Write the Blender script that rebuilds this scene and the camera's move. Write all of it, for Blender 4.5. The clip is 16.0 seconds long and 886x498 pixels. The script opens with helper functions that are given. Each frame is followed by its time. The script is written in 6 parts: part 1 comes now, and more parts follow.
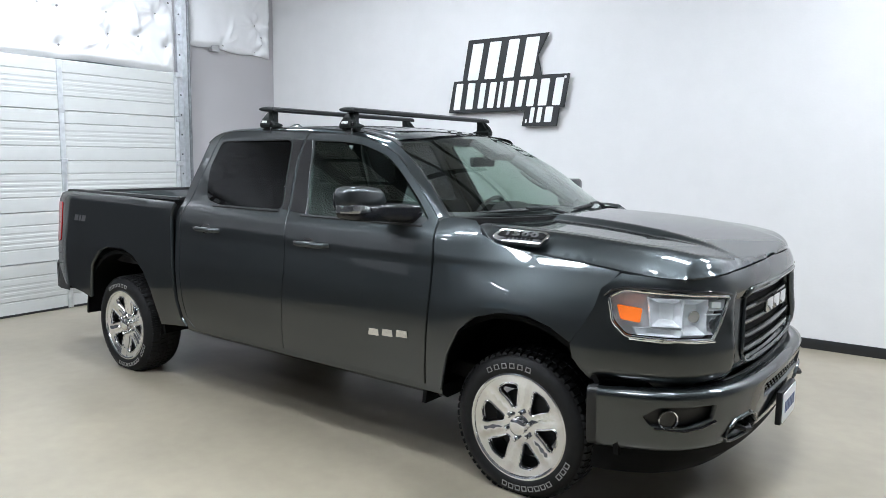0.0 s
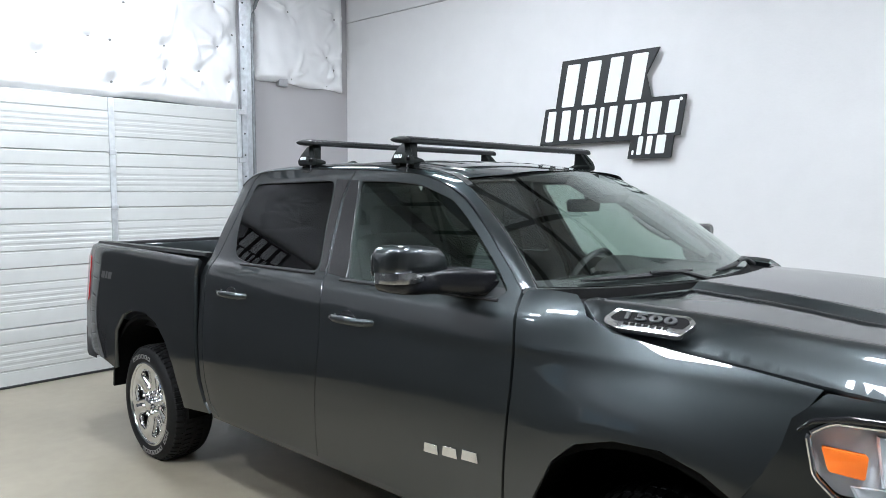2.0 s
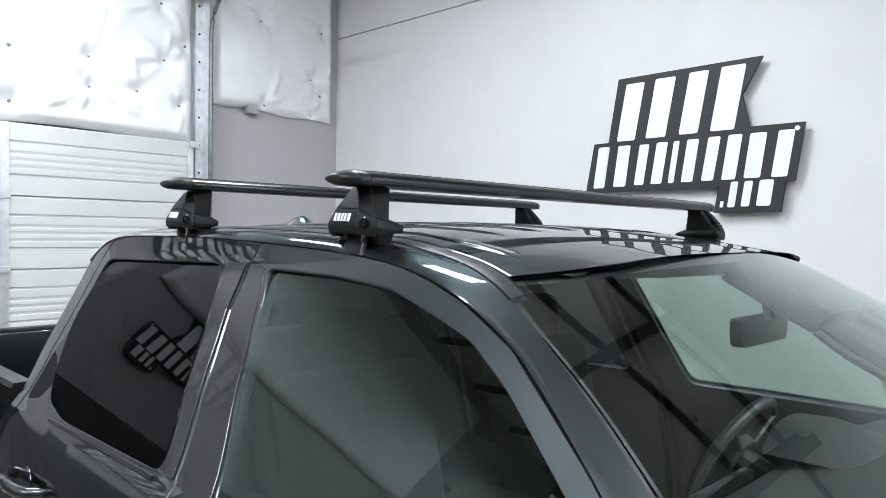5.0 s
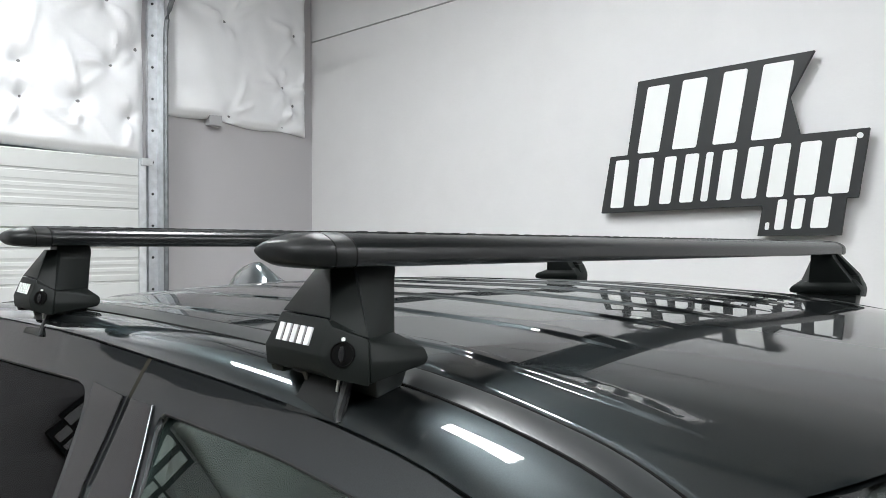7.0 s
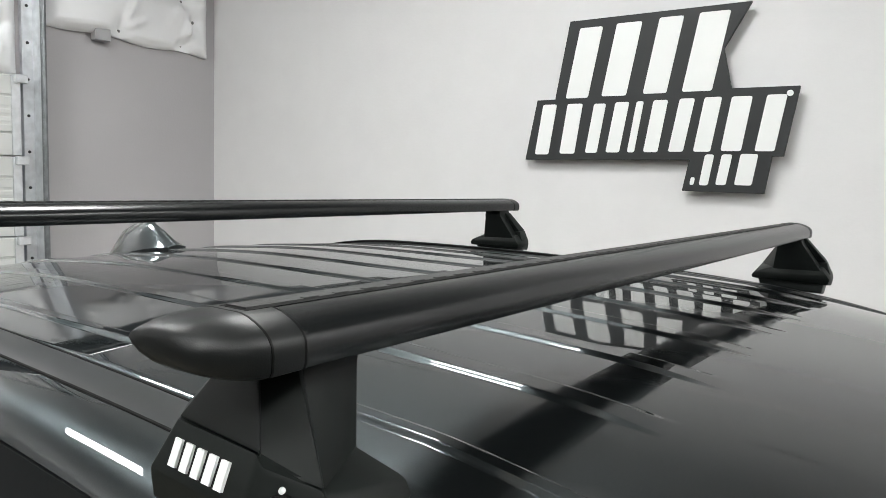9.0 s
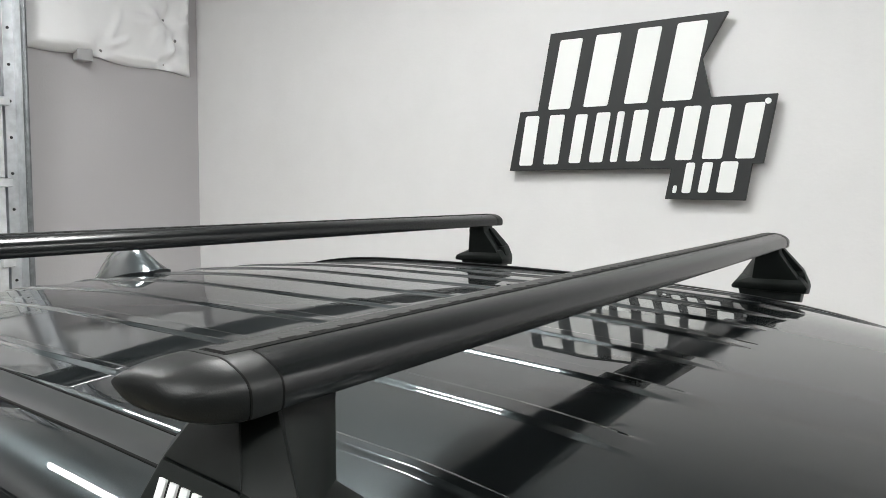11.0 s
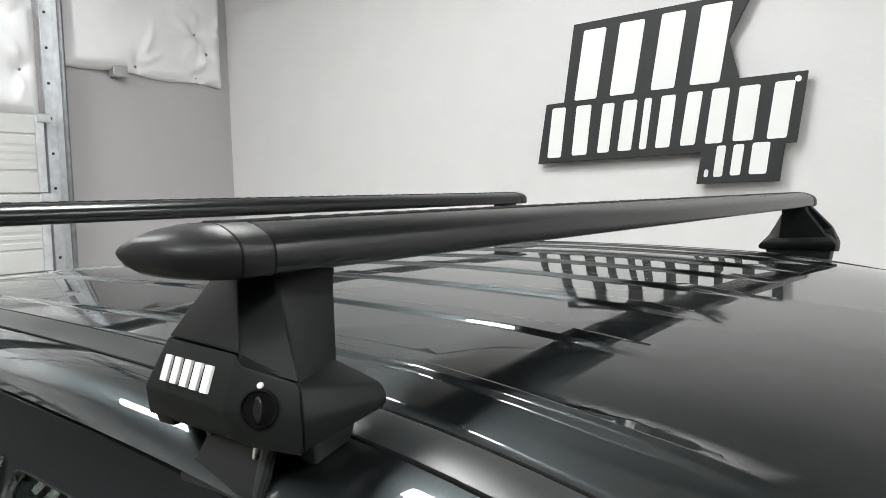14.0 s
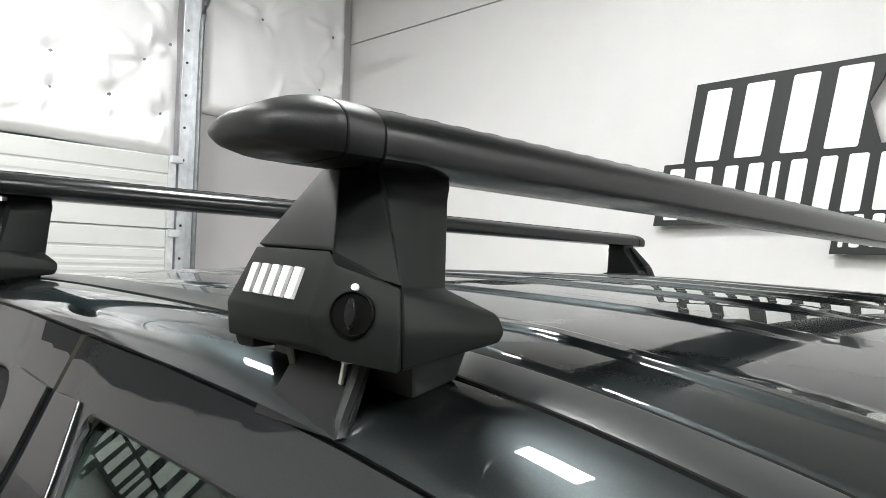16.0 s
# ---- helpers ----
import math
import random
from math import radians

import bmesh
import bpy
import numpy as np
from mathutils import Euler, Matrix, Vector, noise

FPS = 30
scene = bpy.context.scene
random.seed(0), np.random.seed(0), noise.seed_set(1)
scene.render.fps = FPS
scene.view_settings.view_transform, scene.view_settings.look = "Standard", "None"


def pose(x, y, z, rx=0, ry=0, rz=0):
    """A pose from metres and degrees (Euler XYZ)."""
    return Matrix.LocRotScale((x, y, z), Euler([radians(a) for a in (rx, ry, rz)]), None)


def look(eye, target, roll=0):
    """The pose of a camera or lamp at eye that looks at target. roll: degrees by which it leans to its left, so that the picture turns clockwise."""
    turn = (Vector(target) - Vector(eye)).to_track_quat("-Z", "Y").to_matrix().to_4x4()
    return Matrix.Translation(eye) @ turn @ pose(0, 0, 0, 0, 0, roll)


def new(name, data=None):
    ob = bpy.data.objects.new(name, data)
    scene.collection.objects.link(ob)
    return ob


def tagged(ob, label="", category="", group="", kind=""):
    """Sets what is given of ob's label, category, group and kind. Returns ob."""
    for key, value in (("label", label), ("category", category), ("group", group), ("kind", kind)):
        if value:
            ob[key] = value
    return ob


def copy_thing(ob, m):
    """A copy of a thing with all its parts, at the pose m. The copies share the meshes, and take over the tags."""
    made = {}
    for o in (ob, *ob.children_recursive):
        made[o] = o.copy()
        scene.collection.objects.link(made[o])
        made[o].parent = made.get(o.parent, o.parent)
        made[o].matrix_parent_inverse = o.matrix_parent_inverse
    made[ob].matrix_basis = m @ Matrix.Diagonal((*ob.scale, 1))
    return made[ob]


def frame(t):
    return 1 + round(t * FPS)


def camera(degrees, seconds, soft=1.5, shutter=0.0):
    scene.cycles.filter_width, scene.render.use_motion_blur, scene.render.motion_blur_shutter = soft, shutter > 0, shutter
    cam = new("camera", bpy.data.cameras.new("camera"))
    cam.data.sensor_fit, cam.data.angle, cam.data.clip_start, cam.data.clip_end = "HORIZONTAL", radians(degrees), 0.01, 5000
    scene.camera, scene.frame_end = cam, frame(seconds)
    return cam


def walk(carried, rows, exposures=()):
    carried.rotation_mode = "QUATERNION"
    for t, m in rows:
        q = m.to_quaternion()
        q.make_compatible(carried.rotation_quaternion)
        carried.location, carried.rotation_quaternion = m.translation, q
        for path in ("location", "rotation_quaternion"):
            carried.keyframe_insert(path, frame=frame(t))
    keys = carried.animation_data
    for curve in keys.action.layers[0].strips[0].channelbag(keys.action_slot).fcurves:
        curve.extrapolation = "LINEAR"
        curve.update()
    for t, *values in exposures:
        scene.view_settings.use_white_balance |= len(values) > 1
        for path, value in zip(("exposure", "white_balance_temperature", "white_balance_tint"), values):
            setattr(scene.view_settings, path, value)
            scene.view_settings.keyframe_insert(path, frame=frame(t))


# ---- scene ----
cam = camera(62.9, 16.0, soft=0.72)
PATH = [
    (0, (1.705, -4.248, 1.77), (0.595, -2.604, 1.516), 0.8),
    (0.5, (1.587, -4.058, 1.768), (0.464, -2.421, 1.526), -0.3),
    (1, (1.464, -3.778, 1.802), (0.266, -2.187, 1.615), 0.0),
    (1.5, (1.256, -3.493, 1.783), (-0.016, -1.96, 1.611), 0.5),
    (2, (1.039, -3.208, 1.797), (-0.281, -1.714, 1.644), -0.1),
    (2.5, (0.828, -2.905, 1.835), (-0.504, -1.419, 1.717), -0.0),
    (3, (0.597, -2.653, 1.825), (-0.751, -1.179, 1.725), 0.4),
    (3.5, (0.341, -2.435, 1.862), (-1.022, -0.973, 1.79), 0.7),
    (4, (0.108, -2.169, 1.868), (-1.244, -0.696, 1.807), 0.8),
    (6.5, (-0.778, -1.201, 2.054), (-2.123, 0.279, 2.066), -0.0),
    (7, (-0.904, -1.133, 2.056), (-2.215, 0.377, 2.057), -0.2),
    (7.5, (-1.006, -1.039, 2.076), (-2.254, 0.522, 2.014), 0.6),
    (8, (-1.071, -0.963, 2.101), (-2.264, 0.637, 1.98), 1.6),
    (8.5, (-1.103, -0.967, 2.131), (-2.242, 0.668, 1.952), 1.8),
    (9, (-1.117, -0.973, 2.148), (-2.216, 0.687, 1.957), 1.8),
    (11.5, (-1.091, -0.98, 2.17), (-2.172, 0.696, 2.012), 0.3),
    (12, (-1.08, -0.98, 2.172), (-2.192, 0.675, 2.012), -0.2),
    (12.5, (-1.071, -0.962, 2.163), (-2.189, 0.69, 2.012), -1.0),
    (13, (-1.067, -0.963, 2.165), (-2.197, 0.68, 2.007), -1.7),
    (13.5, (-1.057, -0.965, 2.127), (-2.192, 0.675, 1.97), -1.9),
    (14, (-1.062, -0.981, 2.082), (-2.22, 0.643, 1.946), -1.8),
    (14.5, (-1.072, -0.993, 2.051), (-2.291, 0.586, 1.909), -1.2),
    (15, (-1.073, -0.974, 2.027), (-2.358, 0.556, 1.933), -0.3),
    (15.5, (-1.077, -0.919, 1.997), (-2.469, 0.517, 2.002), 0.5),
    (16, (-1.122, -0.929, 1.986), (-2.501, 0.519, 2.04), 1.8),
]
walk(cam, [(t, look(eye, target, roll)) for t, eye, target, roll in PATH],
     exposures=[(0.0, 0.0, 5750, 7), (4.0, 0.0, 5780, 7), (6.5, -0.13, 6050, 7), (9.0, -0.20, 6350, 7), (12.5, -0.15, 6360, 7), (14.5, -0.08, 6370, 7), (16.0, 0.08, 6380, 7)])

# ---------------------------------------------------------------- world and light
world = bpy.data.worlds.new("world")
scene.world = world
world.use_nodes = True
_wn = world.node_tree.nodes
_sky = _wn.new("ShaderNodeTexSky")
_sky.sky_type, _sky.sun_disc = "NISHITA", False
_sky.sun_elevation, _sky.sun_rotation = radians(45), radians(120)
world.node_tree.links.new(_sky.outputs[0], _wn["Background"].inputs[0])
_wn["Background"].inputs[1].default_value = 0.10
LAMP = 95.0        # strength of the ceiling lamps

# ---------------------------------------------------------------- materials


def material(name, base, rough=0.5, metal=0.0, coat=0.0, coat_rough=0.03, grain=0.0, scale=40.0, bump=0.0, bump_scale=60.0,
             stain=0.0, stain_scale=2.0, emit=None, strength=0.0, rough_var=0.0, spec=0.5, stretch=(1, 1, 1)):
    m = bpy.data.materials.new(name)
    m.use_nodes = True
    n, l = m.node_tree.nodes, m.node_tree.links
    b = n["Principled BSDF"]
    b.inputs["Base Color"].default_value = (*base, 1)
    b.inputs["Roughness"].default_value, b.inputs["Metallic"].default_value = rough, metal
    b.inputs["Coat Weight"].default_value, b.inputs["Coat Roughness"].default_value = coat, coat_rough
    b.inputs["Specular IOR Level"].default_value = spec
    if emit:
        b.inputs["Emission Color"].default_value, b.inputs["Emission Strength"].default_value = (*emit, 1), strength
    tc = n.new("ShaderNodeTexCoord")
    mp = n.new("ShaderNodeMapping")
    mp.inputs["Scale"].default_value = stretch
    l.new(tc.outputs["Object"], mp.inputs[0])
    if grain or stain:
        last = None
        for amount, sc, det in ((grain, scale, 4), (stain, stain_scale, 3)):
            if not amount:
                continue
            t = n.new("ShaderNodeTexNoise")
            t.inputs["Scale"].default_value, t.inputs["Detail"].default_value = sc, det
            l.new(mp.outputs[0], t.inputs["Vector"])
            r = n.new("ShaderNodeMapRange")
            r.inputs[1].default_value, r.inputs[2].default_value = 0.25, 0.75
            r.inputs[3].default_value, r.inputs[4].default_value = 1 - amount, 1 + amount
            l.new(t.outputs[0], r.inputs[0])
            v = n.new("ShaderNodeVectorMath")
            v.operation = "SCALE"
            if last is None:
                v.inputs[0].default_value = base
            else:
                l.new(last, v.inputs[0])
            l.new(r.outputs[0], v.inputs["Scale"])
            last = v.outputs[0]
        l.new(last, b.inputs["Base Color"])
    if rough_var:
        t = n.new("ShaderNodeTexNoise")
        t.inputs["Scale"].default_value, t.inputs["Detail"].default_value = stain_scale * 1.7, 6
        l.new(mp.outputs[0], t.inputs["Vector"])
        r = n.new("ShaderNodeMapRange")
        r.inputs[3].default_value, r.inputs[4].default_value = max(0.01, rough - rough_var), min(1, rough + rough_var)
        l.new(t.outputs[0], r.inputs[0])
        l.new(r.outputs[0], b.inputs["Roughness"])
    if bump:
        t = n.new("ShaderNodeTexNoise")
        t.inputs["Scale"].default_value, t.inputs["Detail"].default_value = bump_scale, 5
        l.new(mp.outputs[0], t.inputs["Vector"])
        u = n.new("ShaderNodeBump")
        u.inputs["Strength"].default_value, u.inputs["Distance"].default_value = 1.0, bump
        l.new(t.outputs[0], u.inputs["Height"])
        l.new(u.outputs[0], b.inputs["Normal"])
    return m


def paint_material(name, base):
    m = material(name, base, 0.38, 1.0, 1.0, 0.004, grain=0.10, scale=900.0)
    b = m.node_tree.nodes["Principled BSDF"]
    b.inputs["Coat IOR"].default_value = 1.6
    b.inputs["Specular Tint"].default_value = (0.28, 0.28, 0.28, 1)
    return m


def pane_material(name, tint, ior=1.5):
    """Clear or tinted glass for panes with two faces; the tint is that of the whole pane."""
    m = bpy.data.materials.new(name)
    m.use_nodes = True
    n, l = m.node_tree.nodes, m.node_tree.links
    n.remove(n["Principled BSDF"])
    g = n.new("ShaderNodeBsdfGlass")
    g.inputs["Color"].default_value = (*[math.sqrt(c) for c in tint], 1)
    g.inputs["Roughness"].default_value, g.inputs["IOR"].default_value = 0.0, ior
    l.new(g.outputs[0], n["Material Output"].inputs[0])
    return m


PAINT = paint_material("granite_metallic_paint", (0.0500, 0.0575, 0.0600))
CHROME = material("chrome", (0.82, 0.83, 0.85), 0.06, 1.0)
ALLOY = material("polished_alloy", (0.78, 0.79, 0.80), 0.13, 1.0, grain=0.03, scale=30)
BLACK_GLOSS = material("gloss_black_plastic", (0.012, 0.012, 0.013), 0.18, 0, 0.3)
MOULD = material("satin_charcoal_moulding", (0.018, 0.020, 0.021), 0.34, grain=0.1, scale=60, spec=0.42)
BLACK = material("black_plastic", (0.010, 0.010, 0.011), 0.45, spec=0.35, bump=0.0004, bump_scale=500, grain=0.15, scale=90)
FOOT = material("charcoal_grained_plastic", (0.0062, 0.0080, 0.0073), 0.52, bump=0.00004, bump_scale=1600, grain=0.10, scale=70, spec=0.17)
BAR = material("black_anodised_aluminium", (0.0040, 0.0050, 0.0054), 0.24, 0.0, grain=0.10, scale=25, stretch=(4, 1, 4), spec=0.34)
SATIN = material("satin_dark_plastic", (0.008, 0.0086, 0.0108), 0.26, grain=0.08, scale=80)
CAP = material("satin_charcoal_plastic", (0.0050, 0.0060, 0.0060), 0.40, spec=0.28, bump=0.0001, bump_scale=900, grain=0.08, scale=70)
PAD = material("grey_green_rubber", (0.020, 0.023, 0.022), 0.5, spec=0.3, grain=0.08, scale=80)
DEEP = material("matt_black_rubber", (0.005, 0.005, 0.005), 0.6, spec=0.06)
DECAL = material("dark_silver_decal", (0.10, 0.10, 0.105), 0.4, 0.3)
STRIP = material("ribbed_black_rubber", (0.009, 0.0095, 0.0095), 0.5, spec=0.35, bump=0.0004, bump_scale=220)
RUBBER = material("tyre_rubber", (0.0075, 0.0075, 0.0078), 0.62, spec=0.28, grain=0.25, scale=30, bump=0.0008, bump_scale=160)
LETTER = material("raised_white_outline", (0.24, 0.235, 0.225), 0.6, grain=0.2, scale=60)
WHITE = material("white_print", (0.82, 0.84, 0.84), 0.5)
CLOTH = material("dark_seat_cloth", (0.012, 0.012, 0.013), 0.9, bump=0.0006, bump_scale=700, grain=0.2, scale=50)
DASH = material("dark_dashboard_plastic", (0.014, 0.015, 0.015), 0.55, bump=0.0004, bump_scale=400)
CAST = material("dark_frame_steel", (0.012, 0.012, 0.012), 0.6, grain=0.3, scale=20)
GLASS = pane_material("windscreen_glass", (0.86, 0.94, 0.90), 1.5)
TINT = pane_material("light_tinted_glass", (0.42, 0.52, 0.47), 1.75)
PRIVACY = pane_material("privacy_glass", (0.035, 0.036, 0.038), 2.2)
LENS = pane_material("clear_lens", (0.93, 0.95, 0.96), 1.45)
AMBER = material("amber_lens", (0.95, 0.20, 0.02), 0.15, 0, 0.6)
RED = material("red_lens", (0.34, 0.008, 0.012), 0.12, 0, 0.6)
INDICATOR = material("clear_lens_over_chrome", (0.55, 0.56, 0.57), 0.13, 1.0, 0.6, grain=0.25, scale=55)
HEAD_BACK = material("bright_lamp_housing", (0.88, 0.90, 0.92), 0.35, 0.15)
CHAMBER = material("silver_lamp_chamber", (0.92, 0.93, 0.95), 0.28, 0.55)
NUMERAL = material("dark_silver_numeral", (0.16, 0.16, 0.165), 0.3, 0.8)
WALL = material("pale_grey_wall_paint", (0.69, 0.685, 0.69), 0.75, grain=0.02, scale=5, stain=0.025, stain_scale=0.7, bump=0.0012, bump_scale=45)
# Tones of unseen walls, chosen for how dark they mirror in the truck.
WALL_FAR = material("unseen_bay_wall", (0.08, 0.08, 0.085), 0.8, stain=0.1, stain_scale=0.6)
WALL_EAST = material("unseen_bay_wall_east", (0.20, 0.20, 0.20), 0.8, stain=0.05, stain_scale=0.6)
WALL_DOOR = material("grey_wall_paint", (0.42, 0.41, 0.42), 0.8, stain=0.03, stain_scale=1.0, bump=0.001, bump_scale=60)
BASE = material("black_baseboard_vinyl", (0.012, 0.013, 0.014), 0.45)
CEIL = material("white_ceiling_boards", (0.66, 0.66, 0.66), 0.9, grain=0.15, scale=3)
STEEL = material("galvanised_steel", (0.66, 0.68, 0.70), 0.38, 0.7, grain=0.18, scale=14, stain=0.08, stain_scale=3)
DARK_STEEL = material("dull_track_steel", (0.20, 0.21, 0.22), 0.45, 0.8, grain=0.25, scale=18)
DOOR_WHITE = material("white_enamelled_steel", (0.56, 0.57, 0.56), 0.42, grain=0.02, scale=8, stain=0.03, stain_scale=1.3)
WRAP = material("white_insulation_wrap", (0.83, 0.835, 0.85), 0.40, 0, 0.08, 0.25, stain=0.03, stain_scale=2.5, bump=0.004, bump_scale=5)
BUTTON = material("grey_washer", (0.16, 0.16, 0.16), 0.5)
TAPE = material("grey_tape", (0.42, 0.42, 0.43), 0.4, 0.4)
SIGN_BLACK = material("matt_black_board", (0.014, 0.016, 0.0165), 0.58, grain=0.08, scale=20)
SIGN_WHITE = material("white_sign_vinyl", (0.80, 0.81, 0.80), 0.5, grain=0.01, scale=10)
LAMP_GLOW = material("lamp_diffuser", (0.9, 0.9, 0.9), 0.5, emit=(1.0, 0.98, 0.96), strength=LAMP)
BEAM = material("dark_painted_beam", (0.03, 0.03, 0.03), 0.6)


def floor_material():
    m = material("sealed_concrete", (0.295, 0.262, 0.200), 0.34, 0, 0.20, 0.22, grain=0.06, scale=9, stain=0.16, stain_scale=0.8,
                 rough_var=0.05, bump=0.00015, bump_scale=7)
    return m


FLOOR = floor_material()

# ---------------------------------------------------------------- mesh helpers


def mesh_object(name, verts, faces, mat, parent=None, label="", smooth=35, normals=None):
    me = bpy.data.meshes.new(name)
    me.from_pydata([tuple(v) for v in verts], [], faces)
    me.materials.append(mat)
    if smooth:
        me.polygons.foreach_set("use_smooth", [True] * len(me.polygons))
        if normals is None and smooth < 180:
            me.set_sharp_from_angle(angle=radians(smooth))
    me.update()
    if normals is not None:
        me.normals_split_custom_set_from_vertices([tuple(q) for q in normals])
    ob = new(name, me)
    if parent:
        ob.parent = parent
    if label:
        ob["label"] = label
    return ob


def part(name, bm, mat, parent=None, label="", smooth=35):
    """One mesh object from a bmesh, under a thing or a part."""
    me = bpy.data.meshes.new(name)
    bmesh.ops.recalc_face_normals(bm, faces=bm.faces)
    bm.to_mesh(me)
    bm.free()
    me.materials.append(mat)
    if smooth:
        me.polygons.foreach_set("use_smooth", [True] * len(me.polygons))
        me.set_sharp_from_angle(angle=radians(smooth))
    ob = new(name, me)
    if parent:
        ob.parent = parent
    if label:
        ob["label"] = label
    return ob


def box_bm(c, s, bevel=0.0, segs=2, m=None):
    bm = bmesh.new()
    bmesh.ops.create_cube(bm, size=1, matrix=Matrix.LocRotScale(c, None, s))
    if bevel:
        bmesh.ops.bevel(bm, geom=bm.edges[:], offset=bevel, segments=segs, affect="EDGES", profile=0.5, clamp_overlap=True)
    if m:
        bmesh.ops.transform(bm, matrix=m, verts=bm.verts)
    return bm


def prism_bm(outline, place, depth, bevel=0.0, segs=2):
    """A plate: the outline (u, v), place(u, v, w) gives the point, w runs from 0 to depth."""
    bm = bmesh.new()
    a = [bm.verts.new(place(u, v, 0)) for u, v in outline]
    b = [bm.verts.new(place(u, v, depth)) for u, v in outline]
    bm.faces.new(a)
    bm.faces.new(b[::-1])
    for i in range(len(a)):
        j = (i + 1) % len(a)
        bm.faces.new((a[i], b[i], b[j], a[j]))
    bmesh.ops.recalc_face_normals(bm, faces=bm.faces)
    if bevel:
        bmesh.ops.bevel(bm, geom=bm.edges[:], offset=bevel, segments=segs, affect="EDGES", profile=0.5, clamp_overlap=True)
    return bm


def hull_bm(points, bevel=0.0, segs=2):
    bm = bmesh.new()
    vs = [bm.verts.new(p) for p in points]
    r = bmesh.ops.convex_hull(bm, input=vs)
    dead = [g for g in r["geom_interior"] if isinstance(g, bmesh.types.BMVert)]
    if dead:
        bmesh.ops.delete(bm, geom=dead, context="VERTS")
    bmesh.ops.dissolve_limit(bm, angle_limit=radians(4), verts=bm.verts, edges=bm.edges)
    if bevel:
        bmesh.ops.bevel(bm, geom=bm.edges[:], offset=bevel, segments=segs, affect="EDGES", profile=0.5, clamp_overlap=True)
    return bm


def lathe_bm(profile, segs=48, m=None, closed=False):
    """Profile (radius, height) turned about z."""
    bm = bmesh.new()
    rings = []
    for r, h in profile:
        rings.append([bm.verts.new((r * math.cos(2 * math.pi * k / segs), r * math.sin(2 * math.pi * k / segs), h)) for k in range(segs)])
    pairs = list(zip(rings, rings[1:])) + ([(rings[-1], rings[0])] if closed else [])
    for a, b in pairs:
        for k in range(segs):
            bm.faces.new((a[k], a[(k + 1) % segs], b[(k + 1) % segs], b[k]))
    if not closed:
        for ring in (rings[0], rings[-1]):
            bm.faces.new(ring)
    if m:
        bmesh.ops.transform(bm, matrix=m, verts=bm.verts)
    return bm


def tube_bm(points, radius, segs=10, squash=1.0):
    """A round rod along points; radius a number or one for each point."""
    bm = bmesh.new()
    pts = [Vector(p) for p in points]
    rings = []
    for i, p in enumerate(pts):
        d = (pts[min(i + 1, len(pts) - 1)] - pts[max(i - 1, 0)]).normalized()
        up = Vector((0, 0, 1)) if abs(d.z) < 0.9 else Vector((1, 0, 0))
        a = d.cross(up).normalized()
        b = a.cross(d)
        r = radius[i] if isinstance(radius, (list, tuple)) else radius
        rings.append([bm.verts.new(p + r * (math.cos(2 * math.pi * k / segs) * a + squash * math.sin(2 * math.pi * k / segs) * b)) for k in range(segs)])
    for a, b in zip(rings, rings[1:]):
        for k in range(segs):
            bm.faces.new((a[k], a[(k + 1) % segs], b[(k + 1) % segs], b[k]))
    bm.faces.new(rings[0])
    bm.faces.new(rings[-1])
    return bm


def loft_bm(sections, caps=True):
    """Closed rings of equal length, joined one to the next."""
    bm = bmesh.new()
    rings = [[bm.verts.new(p) for p in s] for s in sections]
    n = len(rings[0])
    for a, b in zip(rings, rings[1:]):
        for k in range(n):
            bm.faces.new((a[k], a[(k + 1) % n], b[(k + 1) % n], b[k]))
    if caps:
        bm.faces.new(rings[0])
        bm.faces.new(rings[-1])
    return bm


def smooth_curve(table):
    """A monotone cubic through (u, v) pairs, u rising."""
    u = np.array([a for a, _ in table], float)
    v = np.array([b for _, b in table], float)
    h = np.diff(u)
    d = np.diff(v) / h
    m = np.zeros(len(u))
    m[0], m[-1] = d[0], d[-1]
    for i in range(1, len(u) - 1):
        if d[i - 1] * d[i] > 0:
            w1, w2 = 2 * h[i] + h[i - 1], h[i] + 2 * h[i - 1]
            m[i] = (w1 + w2) / (w1 / d[i - 1] + w2 / d[i])

    def at(x):
        x = min(max(x, u[0]), u[-1])
        i = min(int(np.searchsorted(u, x, "right")) - 1, len(h) - 1)
        i = max(i, 0)
        t = (x - u[i]) / h[i]
        return float(v[i] * (1 + 2 * t) * (1 - t) ** 2 + m[i] * h[i] * t * (1 - t) ** 2 + v[i + 1] * t * t * (3 - 2 * t) + m[i + 1] * h[i] * t * t * (t - 1))
    return at


def rounded(outline, r, n=4):
    """The outline with its corners rounded by about r."""
    out = []
    pts = [Vector((*p, 0)) for p in outline]
    for i, p in enumerate(pts):
        a, b = pts[i - 1] - p, pts[(i + 1) % len(pts)] - p
        k = min(r, a.length * 0.45, b.length * 0.45)
        s, e = p + a.normalized() * k, p + b.normalized() * k
        for j in range(n + 1):
            t = j / n
            q = s * (1 - t) ** 2 + p * 2 * t * (1 - t) + e * t * t
            out.append((q.x, q.y))
    return out


def resampled(outline, step):
    out = []
    for i, a in enumerate(outline):
        b = outline[(i + 1) % len(outline)]
        n = max(1, int(math.hypot(b[0] - a[0], b[1] - a[1]) / step))
        out += [(a[0] + (b[0] - a[0]) * k / n, a[1] + (b[1] - a[1]) * k / n) for k in range(n)]
    return out


def inside(p, poly):
    x, y = p
    hit = False
    for i in range(len(poly)):
        (x1, y1), (x2, y2) = poly[i - 1], poly[i]
        if (y1 > y) != (y2 > y) and x < (x2 - x1) * (y - y1) / (y2 - y1) + x1:
            hit = not hit
    return hit


